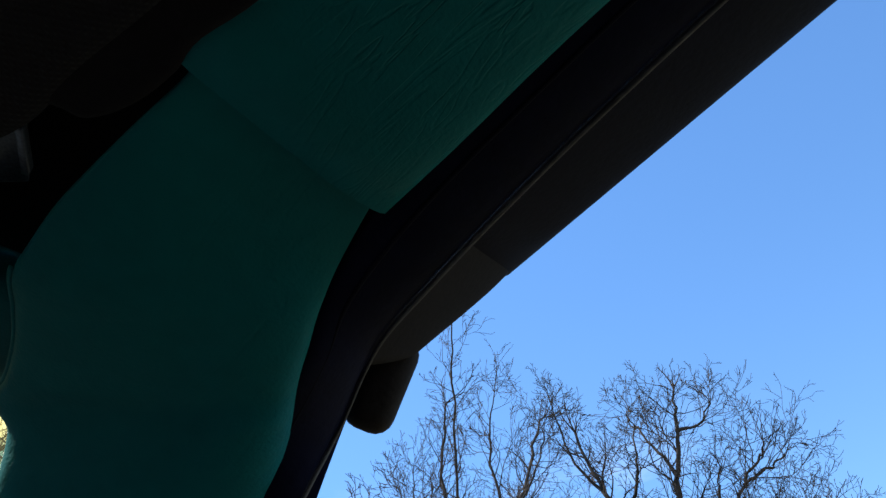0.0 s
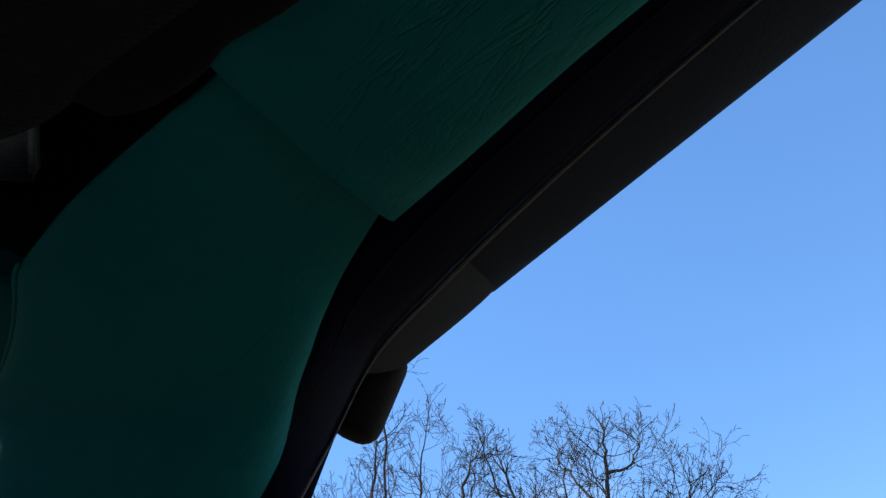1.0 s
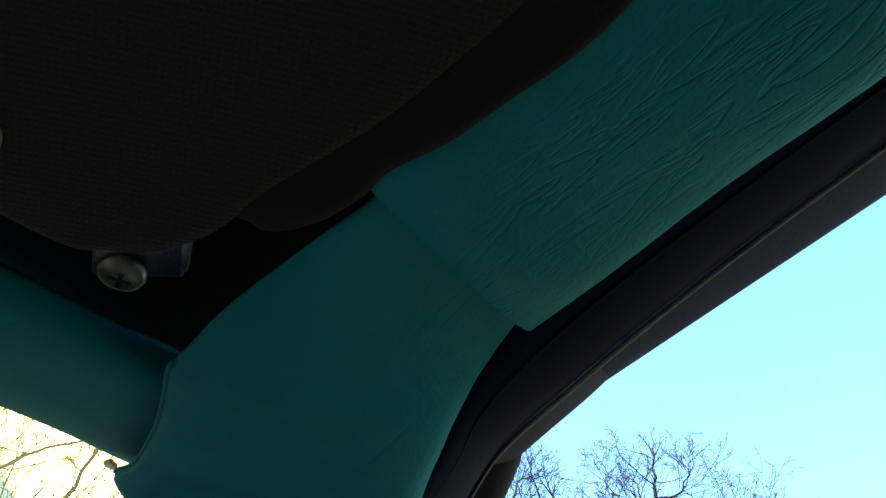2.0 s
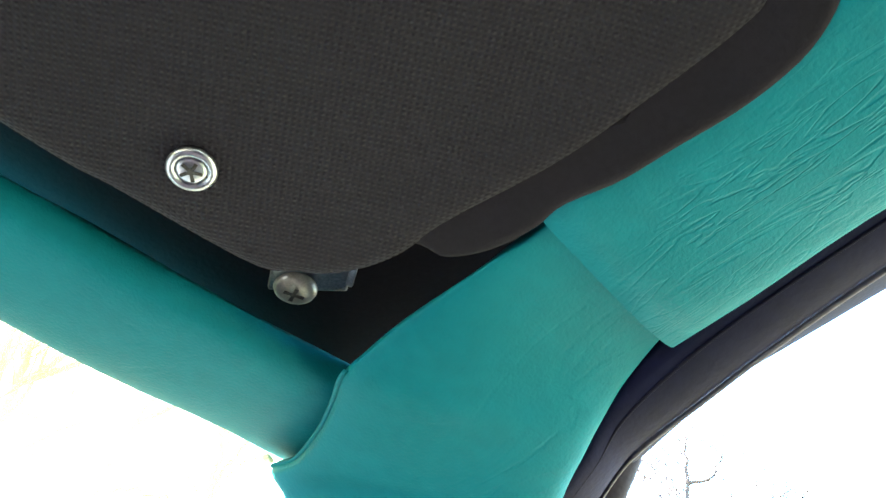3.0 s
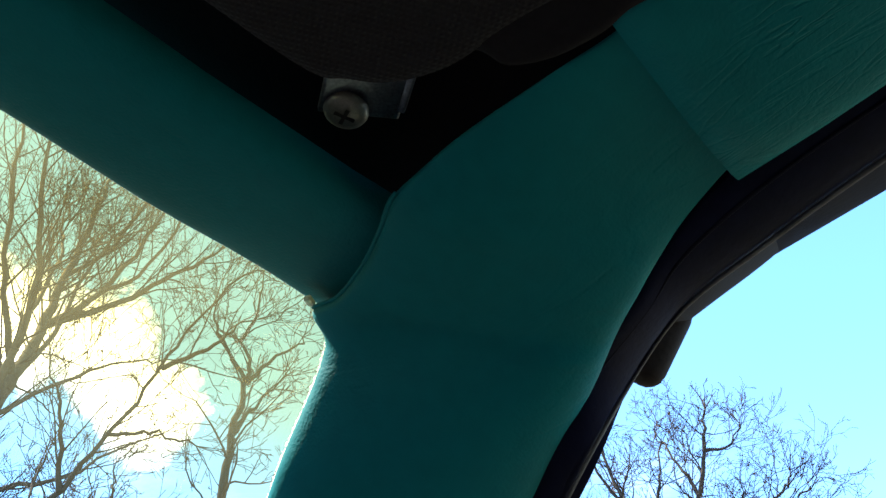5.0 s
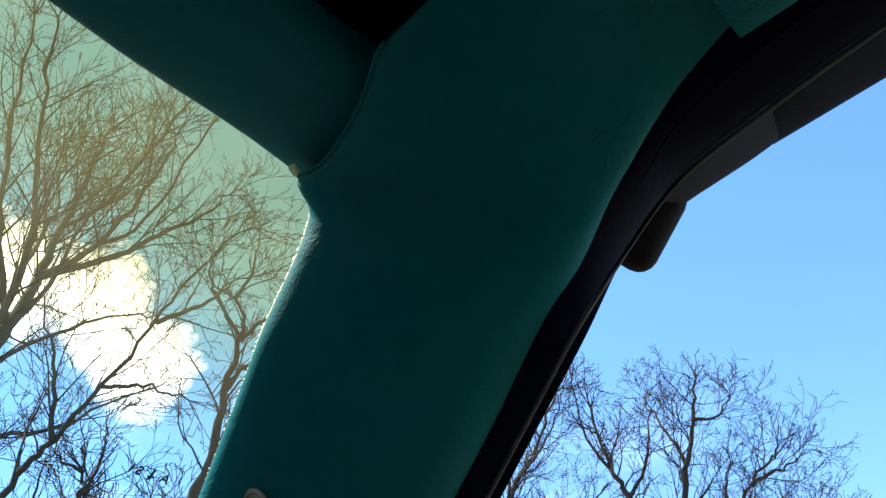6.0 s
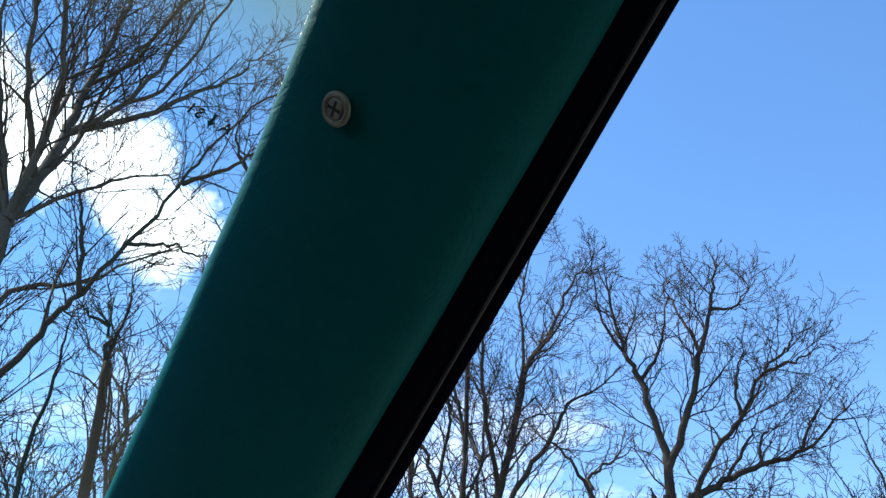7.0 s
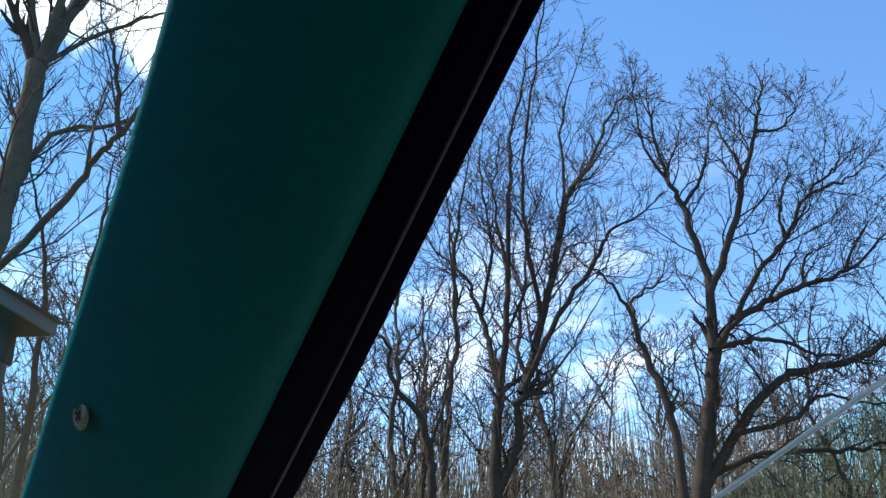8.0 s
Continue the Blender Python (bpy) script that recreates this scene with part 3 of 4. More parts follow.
def washer_screw(parent, p, n, spin, scale, cup_mat, head_mat, wings):
    """A countersunk cross-head screw in a cup washer."""
    cup = part("cup_washer", turned("cup_washer", [(0.0078, 0), (0.0080, 0.0008), (0.0074, 0.0018), (0.0062, 0.0023), (0.0052, 0.0018), (0.0049, 0.0010), (0, 0.0008)], cup_mat), parent,
               "", facing(p, n, spin) @ Matrix.Scale(scale, 4))
    head = part("screw_head", turned("screw_head", [(0.0050, 0.0009), (0.0048, 0.0016), (0.0036, 0.0021), (0, 0.0023)], head_mat), cup)
    part("screw_slot", cross_slot("screw_slot", 0.0037, slot_dark, wings), cup, "", pose(0, 0, 0.00242))
    return cup


PANEL_N = (-0.16, -0.03, -1)
washer_screw(panel, (0.0537, 0.0976, 1.2074), PANEL_N, 20, 0.80, zinc, zinc, 5)

# bent steel bracket above the corner with its truss-head screw
bracket = part("roof_bracket", block("roof_bracket", (0.024, 0.026, 0.0022), zinc_dark, 0.0008), car, "zinc-plated roof bracket", pose(0.1060, 0.1135, 1.2180, 4, -4, -32))
part("bracket_flange", block("bracket_flange", (0.0022, 0.017, 0.0036), zinc_dark, 0.0006), bracket, "", pose(0.0119, 0, -0.0010, 0, 20, 0))
screw = part("bracket_screw", turned("bracket_screw", [(0.0064, 0), (0.0066, 0.0012), (0.0060, 0.0026), (0.0042, 0.0035), (0, 0.0038)], steel), car,
             "dull cross-head bracket screw", facing((0.1078, 0.1240, 1.2170), (-0.10, 0.16, -1), 52))
part("screw_slot", cross_slot("screw_slot", 0.0032, slot_dark), screw, "", pose(0, 0, 0.0039))

AX = Vector(R0 - L0).normalized()
# pillar screws in their cup washers
bpy.context.view_layer.update()
for k in (0.0, 1.0):
    base = Vector((0.1887, 0.2449, 1.1198)).lerp(Vector((0.2801, 0.5516, 0.9554)), k) - Vector(DL) * (0.011 + 0.013 * k) - AX * (0.0028 - 0.0030 * k)
    _, spot, slope, _ = pillar.closest_point_on_mesh(base + Vector(IN) * 0.02)
    slope = Vector((-0.98, -0.03, -0.165)) if k else (slope + 1.8 * Vector((-0.90, 0.15, -0.40))).normalized()
    washer_screw(pillar, spot + slope * 0.0012, slope, 40, 0.67, steel, steel, 4)


# windscreen
def pane(name, corners, thick, mat):
    """A flat pane; corners in order, thickness behind them."""
    c = [Vector(p) for p in corners]
    n = (c[1] - c[0]).cross(c[-1] - c[0]).normalized() * thick
    k = len(c)
    verts = c + [p + n for p in c]
    faces = [tuple(range(k))[::-1], tuple(range(k, 2 * k))] + [(i, (i + 1) % k, (i + 1) % k + k, i + k) for i in range(k)]
    return mesh_of(name, verts, faces, mat, False)


def screen_at(x, v):
    """A point of the bowed windscreen, v metres ahead."""
    d = min(max(0.0, 0.15 - x), 1.44)
    bow = d * (1 - d / 1.44)
    return Vector((x, v + 0.075 * bow, 1.2235 - 0.556 * (v - 0.19) + 0.175 * bow * (1 - (v - 0.178) / 0.8)))


def bowed_screen(name, thick, mat):
    rows, cols = np.linspace(0.178, 0.95, 13), np.linspace(0, 1, 25)
    verts, faces, uv = [], [], []
    for side in (0.0, thick):
        for v in rows:
            k = (v - 0.178) / 0.772
            for c in cols:
                x = (0.200 + 0.195 * k) * (1 - c) + (-1.340 - 0.195 * k) * c
                verts.append(screen_at(x, v) + Vector((0, 0.49, 0.87)) * side)
                uv.append((c, v))
    n, w = len(rows) * len(cols), len(cols)
    for i in range(len(rows) - 1):
        for j in range(w - 1):
            a = i * w + j
            faces += [(a, a + 1, a + w + 1, a + w), (a + n, a + n + w, a + n + w + 1, a + n + 1)]
    rim = [j for j in range(w)] + [i * w + w - 1 for i in range(1, len(rows))] + [(len(rows) - 1) * w + j for j in range(w - 2, -1, -1)] + [i * w for i in range(len(rows) - 2, 0, -1)]
    faces += [(a, a + n, b + n, b) for a, b in zip(rim, rim[1:] + rim[:1])]
    me = mesh_of(name, verts, faces, mat)
    layer = me.uv_layers.new(name="ahead")
    for loop in me.loops:
        layer.data[loop.index].uv = uv[loop.vertex_index]
    return me


screen = part("windscreen", bowed_screen("windscreen", 0.005, screen_glass), car, "raked windscreen glass with a yellow-green shade band")
screen.visible_shadow = False
# maker's shade line mark on the glass, to be read from outside
GN = Vector((0, 0.556, 1)).normalized()
down = Vector((0, 1, -0.556)).normalized()


def glyph(text, size):
    cu = bpy.data.curves.new("marking", "FONT")
    cu.body, cu.size, cu.align_x, cu.extrude = text, size, "CENTER", 0.0001
    cu.offset = 0.00014
    ob = bpy.data.objects.new("marking", cu)
    scene.collection.objects.link(ob)
    bpy.context.view_layer.update()
    me = bpy.data.meshes.new_from_object(ob.evaluated_get(bpy.context.evaluated_depsgraph_get()))
    bpy.data.objects.remove(ob)
    me.materials.clear()
    me.materials.append(ink)
    return me


turn = Matrix(((-1, 0, 0), -down, GN)).transposed().to_4x4()
at = screen_at(0.187, 0.315) - GN * 0.0006
for text, du, size in (("A", 0.0060, 0.0058), ("S", -0.0054, 0.0058), ("1", -0.0090, 0.0058)):
    part("marking", glyph(text, size), screen, "black printed shade line mark", Matrix.Translation(at + Vector((du, 0, 0))) @ turn)
bm = bmesh.new()
for x, y in ((-0.0013, 0.0046), (0.0013, 0.0046), (0.0006, 0.0040), (0.0006, 0.0012), (0.0016, 0.0012), (0, -0.0012), (-0.0016, 0.0012), (-0.0006, 0.0012), (-0.0006, 0.0040)):
    bm.verts.new((x, y, 0))
bm.faces.new(bm.verts)
part("marking", from_bm("arrow", bm, ink, False), screen, "black printed arrow", Matrix.Translation(at) @ turn)

# passenger door: lowered glass, its ground edge, and the plain unseen shell added to close and darken the cabin
GF = [(0.335, 0.46, 0.842), (0.333, 0.317, 0.911), (0.331, 0.20, 0.967), (0.325, 0.06, 1.020), (0.32, -0.15, 1.045), (0.32, -0.75, 1.045)]
door_pane = part("door_glass", pane("door_glass", [GF[0], *GF[1:], (0.345, -0.75, 0.74), (0.345, 0.46, 0.74)], 0.003, door_glass), car, "half-lowered door glass")
door_pane.visible_shadow = False
edge_pts = spline(GF, 40)
part("glass_edge", loft("glass_edge", [[p + np.array(o) for o in ((-0.0004, 0, 0.0006), (0.0008, 0, 0.0006), (0.0009, 0, 0.0018), (0.0002, 0, 0.0020))] for p in edge_pts], glass_edge),
     door_pane, "pale ground upper edge")


def shell(name, corners, thick, label, mat=plastic_dark):
    part(name, pane(name, corners, thick, mat), car, label)


shell("door_panel", [(0.36, 0.80, 0.76), (0.36, -0.95, 0.78), (0.36, -0.95, 0.15), (0.36, 0.80, 0.15)], -0.06, "unseen dark door panel")
# out of view; raised to narrow the far window and let in less light
shell("far_door_panel", [(-1.50, 0.80, 0.93), (-1.50, -0.95, 0.95), (-1.50, -0.95, 0.15), (-1.50, 0.80, 0.15)], 0.06, "unseen dark door panel")
shell("floor_pan", [(0.36, 1.3, 0.18), (0.36, -1.1, 0.18), (-1.5, -1.1, 0.18), (-1.5, 1.3, 0.18)], 0.02, "dark carpeted floor", lining)
shell("dashboard", [(0.36, 0.62, 0.74), (-1.5, 0.62, 0.74), (-1.5, 1.05, 0.745), (0.36, 1.05, 0.745)], 0.05, "unseen dark dashboard top")
shell("dashboard_face", [(0.36, 0.62, 0.72), (-1.5, 0.62, 0.72), (-1.5, 0.72, 0.20), (0.36, 0.72, 0.20)], 0.03, "unseen dark dashboard face")
shell("rear_bulkhead", [(0.36, -1.05, 1.235), (-1.5, -1.05, 1.235), (-1.5, -1.05, 0.15), (0.36, -1.05, 0.15)], 0.03, "unseen dark rear bulkhead", lining)
shell("bonnet", [(0.40, 0.98, 0.755), (-1.54, 0.98, 0.755), (-1.40, 2.2, 0.60), (0.26, 2.2, 0.60)], 0.03, "dark green bonnet", paint)
mirror = Matrix(((-1, 0, 0, -1.14), (0, 1, 0, 0), (0, 0, 1, 0), (0, 0, 0, 1)))
far = pillar.data.copy()
far.transform(mirror)
far.flip_normals()
part("far_pillar_cover", far, car, "teal padded vinyl windscreen pillar cover")

# ---- house corner beyond the windscreen: deep eave over grey siding ----
house = new("house")
house.matrix_basis = pose(0, 0, 0)
tagged(house, "grey sided house with weathered white fascia and brown soffit", "house")
HX, HY, HZ = -3.60, 7.05, 2.83
part("wall", block("wall", (6.0, 9.0, 2.9), siding, 0.01), house, "grey siding wall", pose(HX - 0.26 - 3.0, HY - 0.16 - 4.5, 1.40))
part("soffit", block("soffit", (6.7, 9.62, 0.02), soffit_mat, 0.003), house, "brown soffit", pose(HX - 3.36, HY - 4.83, HZ + 0.066))
part("fascia", block("fascia", (0.025, 9.66, 0.105), fascia_mat, 0.004), house, "weathered white fascia board, darkened as in shade", pose(HX, HY - 4.83, HZ + 0.108))
part("fascia", block("fascia", (6.7, 0.025, 0.105), fascia_mat, 0.004), house, "weathered white fascia board, darkened as in shade", pose(HX - 3.38, HY, HZ + 0.108))
part("frieze_board", block("frieze_board", (0.03, 9.02, 0.26), soffit_mat, 0.004), house, "brown frieze board", pose(HX - 0.236, HY - 0.15 - 4.5, HZ - 0.075))
part("frieze_board", block("frieze_board", (6.02, 0.03, 0.26), soffit_mat, 0.004), house, "brown frieze board", pose(HX - 3.25, HY - 0.136, HZ - 0.075))
for k in range(14):
    part("siding_board", block("siding_board", (0.02, 8.98, 0.19), siding, 0.004), house, "", pose(HX - 0.252, HY - 0.17 - 4.5, 0.20 + 0.195 * k, 0, 3, 0))
    part("siding_board", block("siding_board", (5.98, 0.02, 0.19), siding, 0.004), house, "", pose(HX - 3.27, HY - 0.152, 0.20 + 0.195 * k, 3, 0, 0))
bm = bmesh.new()
ridge_z, eave_z = HZ + 1.5, HZ + 0.165
vs = [bm.verts.new(p) for p in ((HX + 0.06, HY + 0.06, eave_z), (HX + 0.06, HY - 9.7, eave_z), (HX - 6.8, HY - 9.7, eave_z), (HX - 6.8, HY + 0.06, eave_z),
                                (HX - 3.4, HY - 3.4, ridge_z), (HX - 3.4, HY - 6.3, ridge_z))]
for f in ((0, 1, 5, 4), (1, 2, 5), (2, 3, 4, 5), (3, 0, 4), (0, 3, 2, 1)):
    bm.faces.new([vs[i] for i in f])
part("roof", from_bm("roof", bm, shingle, False), house, "dark shingle hip roof")


# ---- trees ----
class Wood:
    """Collects tapered tubes; each limb is a chain of points with radii."""

    def __init__(self):
        self.verts, self.faces = [], []

    def limb(self, pts, radii, sides):
        base = len(self.verts)
        pts = np.asarray(pts, float)
        d = np.gradient(pts, axis=0)
        d /= np.linalg.norm(d, axis=1)[:, None] + 1e-9
        ref = np.array((0.3, 0.9, 0.1)) if abs(d[0][2]) > 0.8 else np.array((0.0, 0.1, 1.0))
        a = np.cross(d, ref)
        a /= np.linalg.norm(a, axis=1)[:, None] + 1e-9
        b = np.cross(d, a)
        for i, p in enumerate(pts):
            for k in range(sides):
                t = 2 * math.pi * k / sides
                self.verts.append(tuple(p + radii[i] * (math.cos(t) * a[i] + math.sin(t) * b[i])))
        for i in range(len(pts) - 1):
            for k in range(sides):
                q, w = base + i * sides + k, base + i * sides + (k + 1) % sides
                self.faces.append((q, w, w + sides, q + sides))

    def mesh(self, name, mat):
        me = bpy.data.meshes.new(name)
        me.from_pydata(self.verts, [], self.faces)
        me.materials.append(mat)
        me.shade_smooth()
        return me


def sprout(wood, rng, p, d, length, r, depth, rmin, density, gnarl):
    """Grow one branch and, from it, its side shoots."""
    stack = [(np.array(p, float), np.array(d, float), length, r, depth)]
    while stack:
        p, d, length, r, depth = stack.pop()
        segs = 3 if length < 0.8 else min(8, int(length / 0.4) + 2)
        step, pts, rad = length / segs, [p], [r]
        for i in range(segs):
            d = d + rng.normal(0, gnarl, 3) + np.array((0, 0, 0.07))
            d /= np.linalg.norm(d)
            pts.append(pts[-1] + d * step)
            rad.append(max(rmin, r * (1 - 0.68 * (i + 1) / segs)))
        wood.limb(pts, rad, 5 if r > 0.04 else 3)
        if depth <= 0:
            continue
        count = max(2, int(length * density * (1.0 if depth > 1 else 1.35) + rng.random()))
        for k in range(count):
            t = 0.18 + 0.82 * (k + rng.random()) / count
            i = min(int(t * segs), segs - 1)
            q = pts[i] + (pts[i + 1] - pts[i]) * (t * segs - i)
            dd = pts[i + 1] - pts[i]
            dd /= np.linalg.norm(dd)
            side = rng.normal(0, 1, 3)
            side -= dd * (side @ dd)
            side /= np.linalg.norm(side) + 1e-9
            spread = rng.uniform(0.35, 0.85)
            nd = dd * math.cos(spread) + side * math.sin(spread)
            stack.append((q, nd, length * rng.uniform(0.42, 0.72) * (1.12 - 0.5 * t), max(rmin, rad[i] * 0.58), depth - 1))


def tree(limbs, az, dist, seed, label, mat=bark, depth=4, density=2.2, rmin=0.0062, shoot=2.6, gnarl=0.23):
    """limbs: (radius, [(sideways, height), ...], share of the radius left at the tip) in metres, in the plane across the line of sight at that bearing; depth wanders at random."""
    rng = np.random.default_rng(seed)
    root = heading(az) * dist
    ob = new("tree")
    ob.matrix_basis = pose(root.x, root.y, 0, 0, 0, -az)
    tagged(ob, label, "tree", "bare trees round the clearing")
    trunk, crown = Wood(), Wood()
    placed = {}
    for n, (r, line, *tip) in enumerate(limbs):
        pts = []
        wander = placed.get(line[0], 0.0)
        slope = rng.normal(0, 0.22) if n else 0.0
        for k, (x, z) in enumerate(line):
            if k:
                wander += slope * math.dist(line[k], line[k - 1]) + rng.normal(0, 0.06)
            pts.append((x, wander, z))
            placed[(x, z)] = wander
        if n == 0:
            lean = 0.3 * (line[1][0] - line[0][0]) / max(line[1][1] - line[0][1], 0.3)
            pts.insert(0, (line[0][0] - lean * line[0][1] * 0.5, 0.0, -0.1))
        q = spline(pts, max(8, 4 * len(pts)))
        q += rng.normal(0, 0.05 + 0.03 * r, q.shape) * np.linspace(0.2, 1, len(q))[:, None]
        rad = np.linspace(r * (1.25 if n == 0 else 1.0), max(0.014, r * (tip[0] if tip else 0.26)), len(q))
        trunk.limb(q, rad, 10 if r > 0.12 else 7)
        span = np.linalg.norm(np.diff(q, axis=0), axis=1)
        lo = 0.35 if n == 0 else 0.12
        for i in range(int(len(q) * lo), len(q) - 1):
            for _ in range(int(span[i] * density * (0.8 + 0.9 * i / len(q)) + rng.random())):
                dd = (q[i + 1] - q[i]) / max(span[i], 1e-6)
                side = rng.normal(0, 1, 3) + np.array((0, 0, 0.25))
                side -= dd * (side @ dd)
                side /= np.linalg.norm(side)
                a = rng.uniform(0.4, 1.05)
                sprout(crown, rng, q[i] + (q[i + 1] - q[i]) * rng.random(), dd * math.cos(a) + side * math.sin(a), shoot * rng.uniform(0.5, 1.25) * (1.12 - 0.62 * i / len(q)),
                       min(rad[i] * 0.45, 0.030), depth - 1, rmin, density, gnarl)
        dd = (q[-1] - q[-2]) / np.linalg.norm(q[-1] - q[-2])
        for _ in range(4):
            sprout(crown, rng, q[-1], dd + rng.normal(0, 0.45, 3), shoot * rng.uniform(0.3, 0.6), rad[-1] * 0.8, depth - 1, rmin, density, gnarl)
    part("trunk", trunk.mesh("trunk", mat), ob)
    part("crown", crown.mesh("crown", twig_bark), ob)
    return ob


stems = [(0.16, [(-1.09, 3.91), (-1.03, 5.55), (-0.93, 6.63)], 0.75),
         (0.115, [(-0.93, 6.63), (-0.77, 8.07), (-0.65, 10.08), (-0.55, 12.57), (-0.41, 14.84), (0.09, 17.11)]),
         (0.115, [(-0.93, 6.63), (-1.22, 7.92), (-1.47, 9), (-1.95, 10.34), (-2.66, 11.12)]),
         (0.06, [(-1.47, 9), (-1.12, 10.97), (-1.2, 12.05), (-1.46, 13.92), (-1.35, 15.28)]),
         (0.15, [(-1.09, 3.91), (-0.56, 4.94), (-0.32, 6.46)], 0.75),
         (0.13, [(-0.32, 6.46), (0.31, 8.7), (0.79, 10.9), (1.31, 13.23), (1.95, 14.33), (2.64, 15.85), (3.29, 17.33)]),
         (0.1, [(-0.32, 6.46), (0.69, 8.53), (1.81, 10.17), (2.34, 11.11), (3.43, 11.69)])]
boughs = [(0.08, [(0.31, 8.7), (0.01, 10.23), (-0.12, 11.47), (-0.11, 12.74), (0.35, 15.58), (0.81, 17.58)]),
         (0.05, [(0.31, 8.7), (1.03, 10.63), (2.01, 10.95)]),
         (0.07, [(0.79, 10.9), (1.14, 13.05), (1.16, 15.54), (1.73, 17.63)]),
         (0.05, [(1.31, 13.23), (2.39, 14.5), (3.16, 16.02)]),
         (0.06, [(-0.65, 10.08), (-1.02, 12.78), (-0.87, 15.25)]),
         (0.05, [(-0.77, 8.07), (-0.14, 9.55), (0.33, 10.22), (0.57, 11.44)])]
tree(stems + boughs, 1.0, 26, 11, "tall bare tree with two close upright stems", shoot=2.5, density=2.3)
stems = [(0.2, [(-0.52, 3.58), (-0.3, 4.63), (-0.05, 5.85), (0.08, 6.98)], 0.8),
         (0.14, [(0.08, 6.98), (0.14, 8.44), (0.05, 9.21), (-0.31, 10.83), (-0.7, 11.69), (-0.85, 13.51)]),
         (0.11, [(0.14, 8.44), (0.81, 9.9), (1.26, 11.28), (1.65, 12.38), (1.91, 13.44)]),
         (0.06, [(1.26, 11.28), (1, 12.38), (0.56, 13.82)]),
         (0.05, [(1.65, 12.38), (2.26, 12.46), (2.74, 13.22)]),
         (0.12, [(0.08, 6.98), (0.58, 7.63), (1.51, 8.17), (2.35, 8.53), (3.44, 8.87), (4.33, 9.67)]),
         (0.08, [(0.58, 7.63), (1.32, 8.86), (2.1, 9.76), (2.79, 10.93), (3.5, 11.63), (3.67, 11.9)])]
boughs = [(0.05, [(2.79, 10.93), (3.64, 11.22), (4.2, 11.41)]),
         (0.14, [(-0.52, 3.58), (0.35, 4.87), (1.1, 5.78), (1.8, 6.22), (2.84, 6.43), (4.26, 6.78)], 0.5),
         (0.08, [(0.08, 6.98), (0.85, 7.09), (1.64, 7.07), (2.37, 6.67), (3.1, 6.51)]),
         (0.09, [(-0.37, 3.91), (0.68, 4.39), (1.59, 4.55), (2.59, 4.63), (3.94, 4.77)], 0.5),
         (0.07, [(0.35, 4.87), (1.66, 5.14), (2.36, 5.67), (3.21, 5.5), (4.03, 5.35)]),
         (0.06, [(-0.31, 10.83), (0.15, 11.42), (0.45, 12.38), (0.73, 13.79)]),
         (0.05, [(-0.7, 11.69), (-1.19, 12.69), (-1.3, 14.38)]),
         (0.05, [(2.35, 8.53), (2.59, 9.41), (3.09, 9.66)])]
upper_limbs = [(0.05, [(3.44, 8.87), (3.74, 9.59), (4.14, 10.07)]),
         (0.05, [(1.51, 8.17), (2.14, 9), (2.48, 9.57)]),
         (0.05, [(2.1, 9.76), (2.08, 10.7), (2.44, 11.65)])]
tree(stems + boughs + upper_limbs, 11.5, 24, 5, "broad bare tree with long level limbs", gnarl=0.27, density=2.9, shoot=2.0)
tree([(.10, [(.43, 3.14), (.34, 4.78), (-.04, 6.04), (-.27, 6.95), (-.3, 7.49), (.23, 7.85)]),
      (.05, [(-.27, 6.95), (-.78, 7.79), (-1.27, 8.23)]), (.05, [(.34, 4.78), (.45, 5.39), (.21, 6.03)])],
     8, 21, 21, "slender crooked bare tree", shoot=1.8)
tree([(.10, [(-.06, 3.31), (-.13, 4.31), (-.39, 5.08), (-.99, 5.87), (-1.14, 6.68), (-1.49, 7.24)]),
      (.05, [(-.13, 4.31), (.26, 5.61), (.39, 6.42)])], -5, 22, 22, "slender leaning bare tree", shoot=1.8)
stems = [(.24, [(-1.28, 5.0), (-1.2, 7.4), (-1.02, 10.3)], .75),
         (.15, [(-1.02, 10.3), (-.7, 11.41), (-.47, 13.0), (-.22, 14.78), (.09, 17.34), (.36, 19.23)]),
         (.09, [(-1.02, 10.3), (-.71, 12.36), (-.81, 13.78), (-1.14, 15.58), (-1.28, 17.65)]),
         (.08, [(-.47, 13.0), (.53, 13.94), (1.4, 15.99), (1.73, 17.3)]),
         (.08, [(-.7, 11.41), (-1.22, 12.76), (-1.51, 14.45), (-1.69, 16.73)]),
         (.08, [(-.47, 13.0), (.88, 13.91), (1.94, 14.92), (2.74, 15.72), (3.2, 16.42)]),
         (.06, [(-.22, 14.78), (.59, 15.59), (1.53, 17.79), (2.3, 19.34), (3.2, 20.63)])]
boughs = [(.06, [(-.7, 11.41), (-.1, 13.3), (.2, 15.3), (1.0, 17.6), (1.3, 19.4)]),
         (.05, [(-.71, 12.36), (-.4, 14.6), (-.5, 16.4), (-.2, 18.6)]),
         (.05, [(.53, 13.94), (1.4, 14.6), (2.3, 16.6), (2.7, 18.0)]),
         (.05, [(-1.02, 10.3), (.2, 11.6), (1.3, 12.5), (2.3, 12.9)]),
         (.09, [(-1.02, 10.3), (-1.5, 12.2), (-2.1, 14.6), (-2.3, 17.0)]),
         (.07, [(-1.2, 7.4), (-.6, 9.0), (.6, 9.6), (2.0, 10.9)])]
# paler bark than its neighbours stands in for stronger light on this trunk
tree(stems + boughs, -27, 17, 31, "tall bare tree with fanned upright branches", bark_pale, rmin=0.0055, shoot=2.7, density=2.1, gnarl=0.13)
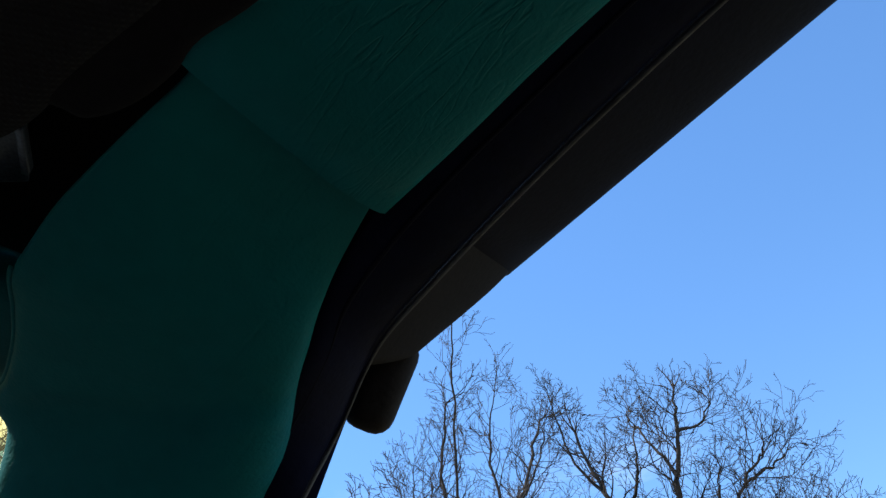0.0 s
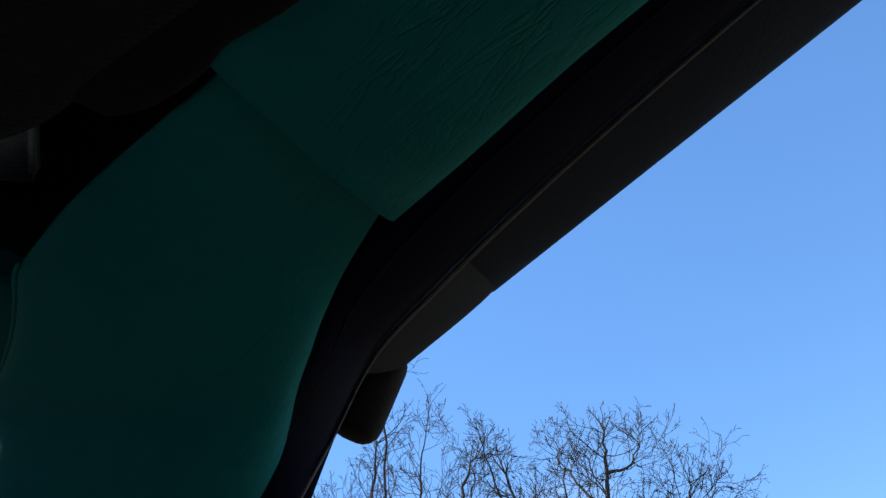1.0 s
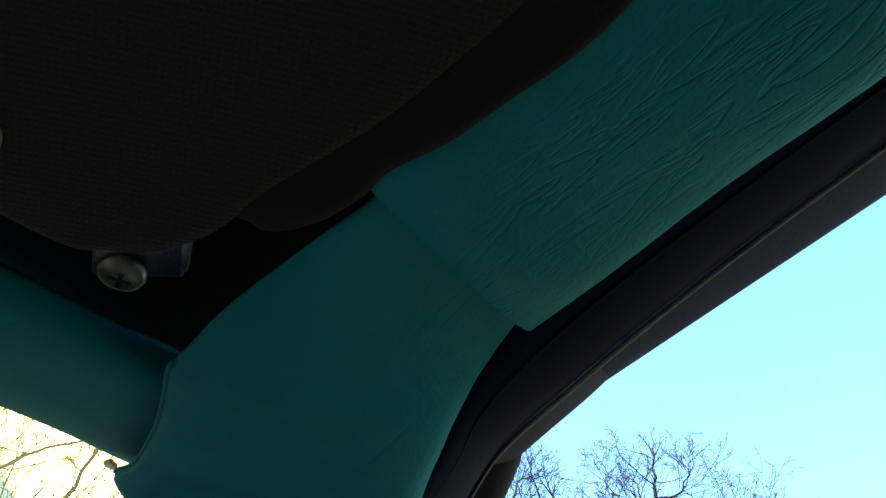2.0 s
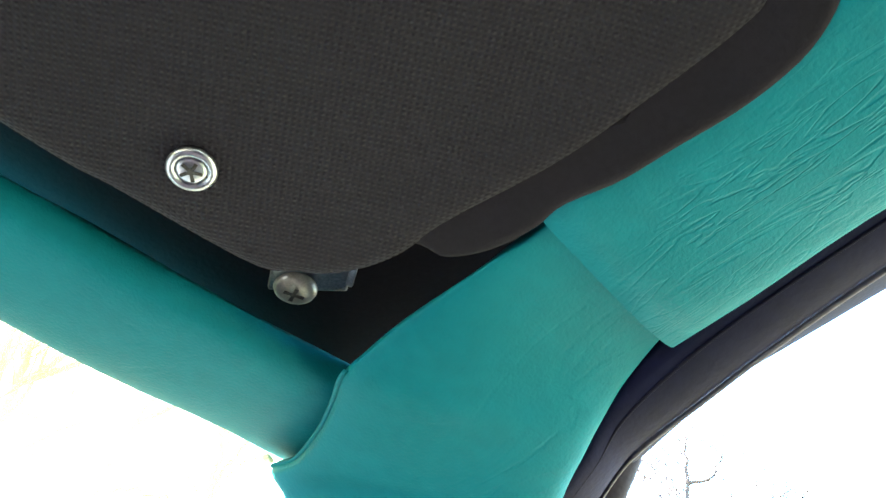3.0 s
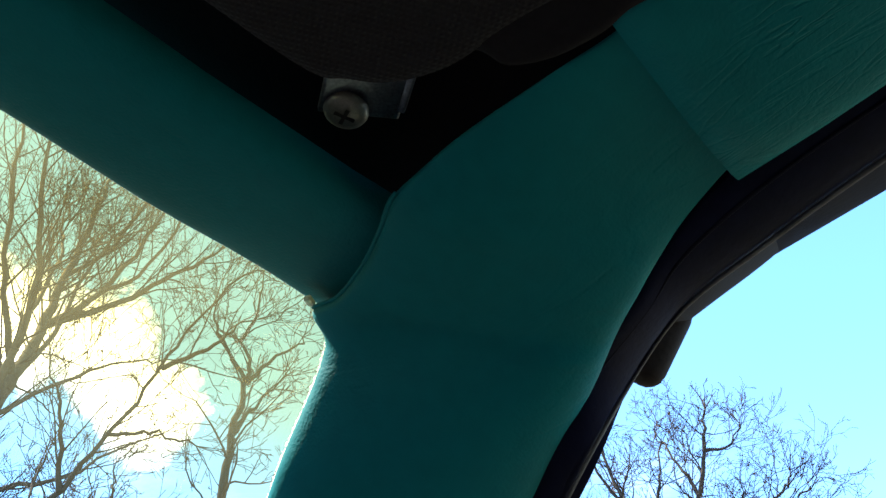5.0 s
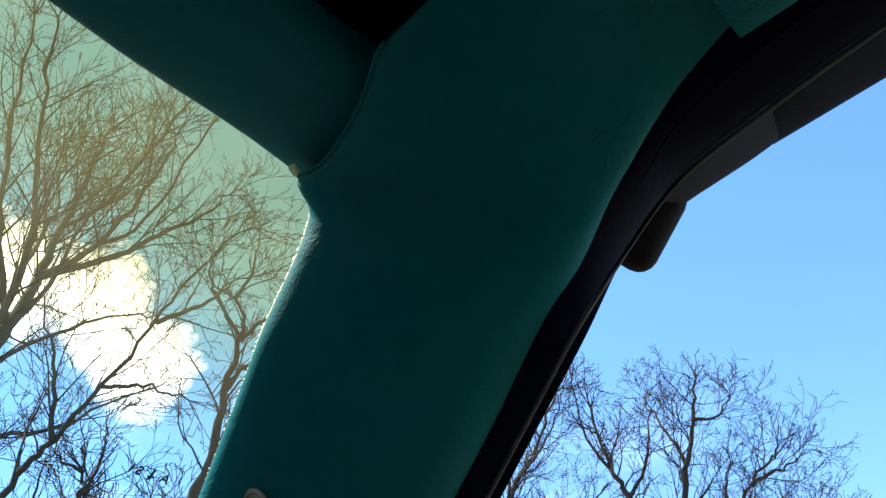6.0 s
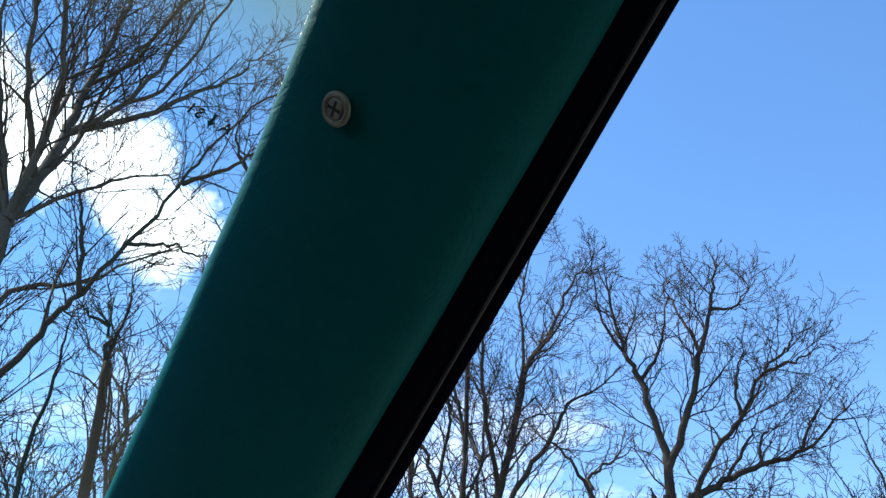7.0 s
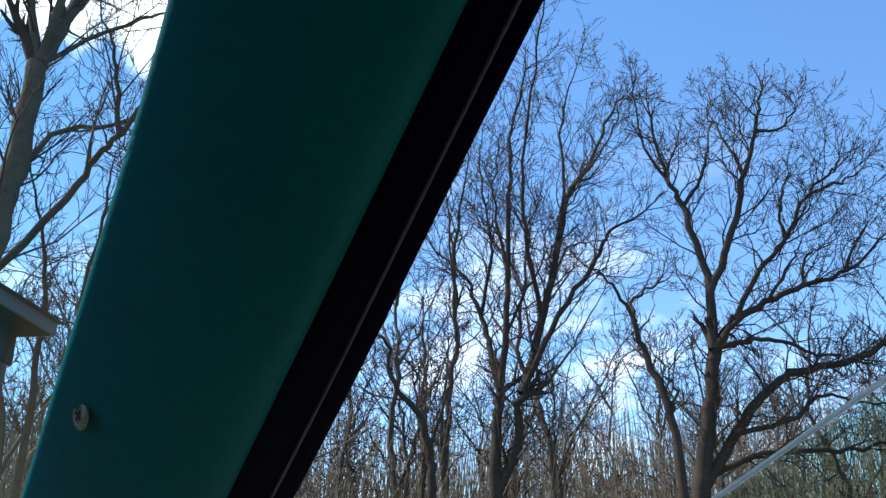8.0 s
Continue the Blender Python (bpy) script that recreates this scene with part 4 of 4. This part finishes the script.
tree([(.065, [(-3.3, 1.9), (-2.2, 4.8), (-.97, 6.9), (-.58, 7.72), (-.34, 8.16), (.26, 9.23), (.98, 10.69), (1.52, 11.99), (2.5, 13.26)]),
      (.05, [(.98, 10.69), (1.92, 11.43), (2.39, 12.09)]), (.05, [(-.34, 8.16), (-.51, 9.4), (-.86, 10.23)]), (.04, [(.26, 9.23), (.98, 9.39), (1.69, 9.2)])],
     -24, 15, 41, "slender leaning bare tree", shoot=2.0, rmin=0.0065, gnarl=0.15)
tree([(.11, [(-.21, 7.82), (-.28, 8.74), (-.34, 9.52)]), (.05, [(-.34, 9.52), (-.68, 9.66), (-.96, 9.99)]), (.05, [(-.28, 8.74), (-.08, 10.01), (-.1, 11.07)])],
     -22, 19, 51, "bare tree with a broken top", shoot=1.8)
tree([(.12, [(-.55, 8.01), (-.22, 9.39), (-.1, 11.03), (.14, 12.44), (-.04, 13.47)]), (.06, [(.14, 12.44), (.71, 13.09), (1.44, 13.78)]),
      (.06, [(-.1, 11.03), (.31, 11.74), (1.0, 12.37)]), (.05, [(-.04, 13.47), (.25, 14.29), (.41, 15.84)]), (.05, [(.14, 12.44), (-.6, 13.88), (-.69, 14.85)])],
     -15, 18, 61, "bare tree with a crooked stem", shoot=2.1)
tree([(.08, [(-2.79, 3.76), (-2.8, 5.99), (-2.95, 7.78), (-3.43, 9.64)])], -20, 20, 71, "thin bare upright sapling", shoot=1.7)
tree([(.07, [(-2.23, 4.89), (-2.22, 7.23), (-2.01, 9.16), (-1.95, 10.51)])], -20, 21, 72, "thin bare upright sapling", shoot=1.7)


# woods behind: a few grown forms, repeated at other turns and sizes
def wood_form(seed, height):
    rng = np.random.default_rng(seed)
    x, z, line = 0.0, height * 0.3, [(0.0, height * 0.3)]
    for _ in range(4):
        x += rng.normal(0, 0.35)
        z += height * 0.15
        line.append((x, z))
    limbs = [(height * 0.008, line)]
    for _ in range(4):
        k = int(rng.integers(0, 4))
        a, side = line[k], rng.choice((-1, 1))
        limbs.append((height * 0.005, [a, (a[0] + side * rng.uniform(0.5, 1.2), a[1] + height * 0.1), (a[0] + side * rng.uniform(1.0, 2.6), a[1] + height * rng.uniform(0.2, 0.32))]))
    return tree(limbs, 0, 40, seed, "thin bare woodland tree", bark_pale, depth=3, shoot=2.0, density=1.5, rmin=0.010)


forms = [wood_form(100 + k, h) for k, h in enumerate((11.0, 13.0, 9.5, 12.0, 8.0))]
rng = np.random.default_rng(77)
spots = [(a + rng.uniform(-1.2, 1.2), rng.uniform(29, 58)) for a in np.arange(-48, 42, 0.72)]
for k, (a, dist) in enumerate(spots):
    p = heading(a) * dist
    m = pose(p.x, p.y, 0, 0, 0, rng.uniform(0, 360)) @ Matrix.Scale(rng.uniform(0.8, 1.2), 4)
    ob = forms[k] if k < len(forms) else copy_thing(forms[k % len(forms)], m)
    ob.matrix_basis = m

for k in range(14):
    p = heading(rng.uniform(-42, -14)) * rng.uniform(19, 28)
    copy_thing(forms[k % len(forms)], pose(p.x, p.y, 0, 0, 0, rng.uniform(0, 360)) @ Matrix.Scale(rng.uniform(0.75, 1.0), 4))

# dry undergrowth between the woodland trees
brush = Wood()
for _ in range(12000):
    p = heading(rng.uniform(-48, 42)) * rng.uniform(26, 60)
    h = rng.uniform(1.5, 7.5) * (1 if rng.random() < 0.6 else 0.6)
    d = rng.normal(0, 0.16, 2)
    pts = [(p.x, p.y, -0.1), (p.x + d[0] * h * 0.4, p.y + d[1] * h * 0.4, h * 0.45), (p.x + d[0] * h + rng.normal(0, 0.2), p.y + d[1] * h + rng.normal(0, 0.2), h)]
    brush.limb(pts, (0.022, 0.015, 0.008), 3)
    for _ in range(3):
        q = np.array(pts[1]) + (np.array(pts[2]) - np.array(pts[1])) * rng.random()
        e = q + np.array((rng.normal(0, 0.5), rng.normal(0, 0.5), rng.uniform(0.1, 0.9)))
        brush.limb((q, e), (0.010, 0.006), 3)
for _ in range(7000):
    p = heading(rng.uniform(-48, 42)) * rng.uniform(36, 52)
    h = rng.uniform(4.5, 9.5)
    d = rng.normal(0, 0.1, 2)
    bend = rng.normal(0, 0.25, 2)
    brush.limb([(p.x, p.y, -0.1), (p.x + d[0] * h * 0.5 + bend[0], p.y + d[1] * h * 0.5 + bend[1], h * 0.55), (p.x + d[0] * h, p.y + d[1] * h, h)], (0.035, 0.022, 0.010), 3)
tagged(new("undergrowth", brush.mesh("undergrowth", brush_mat)), "dry leafless undergrowth at the edge of the woods", "undergrowth", kind="stuff")
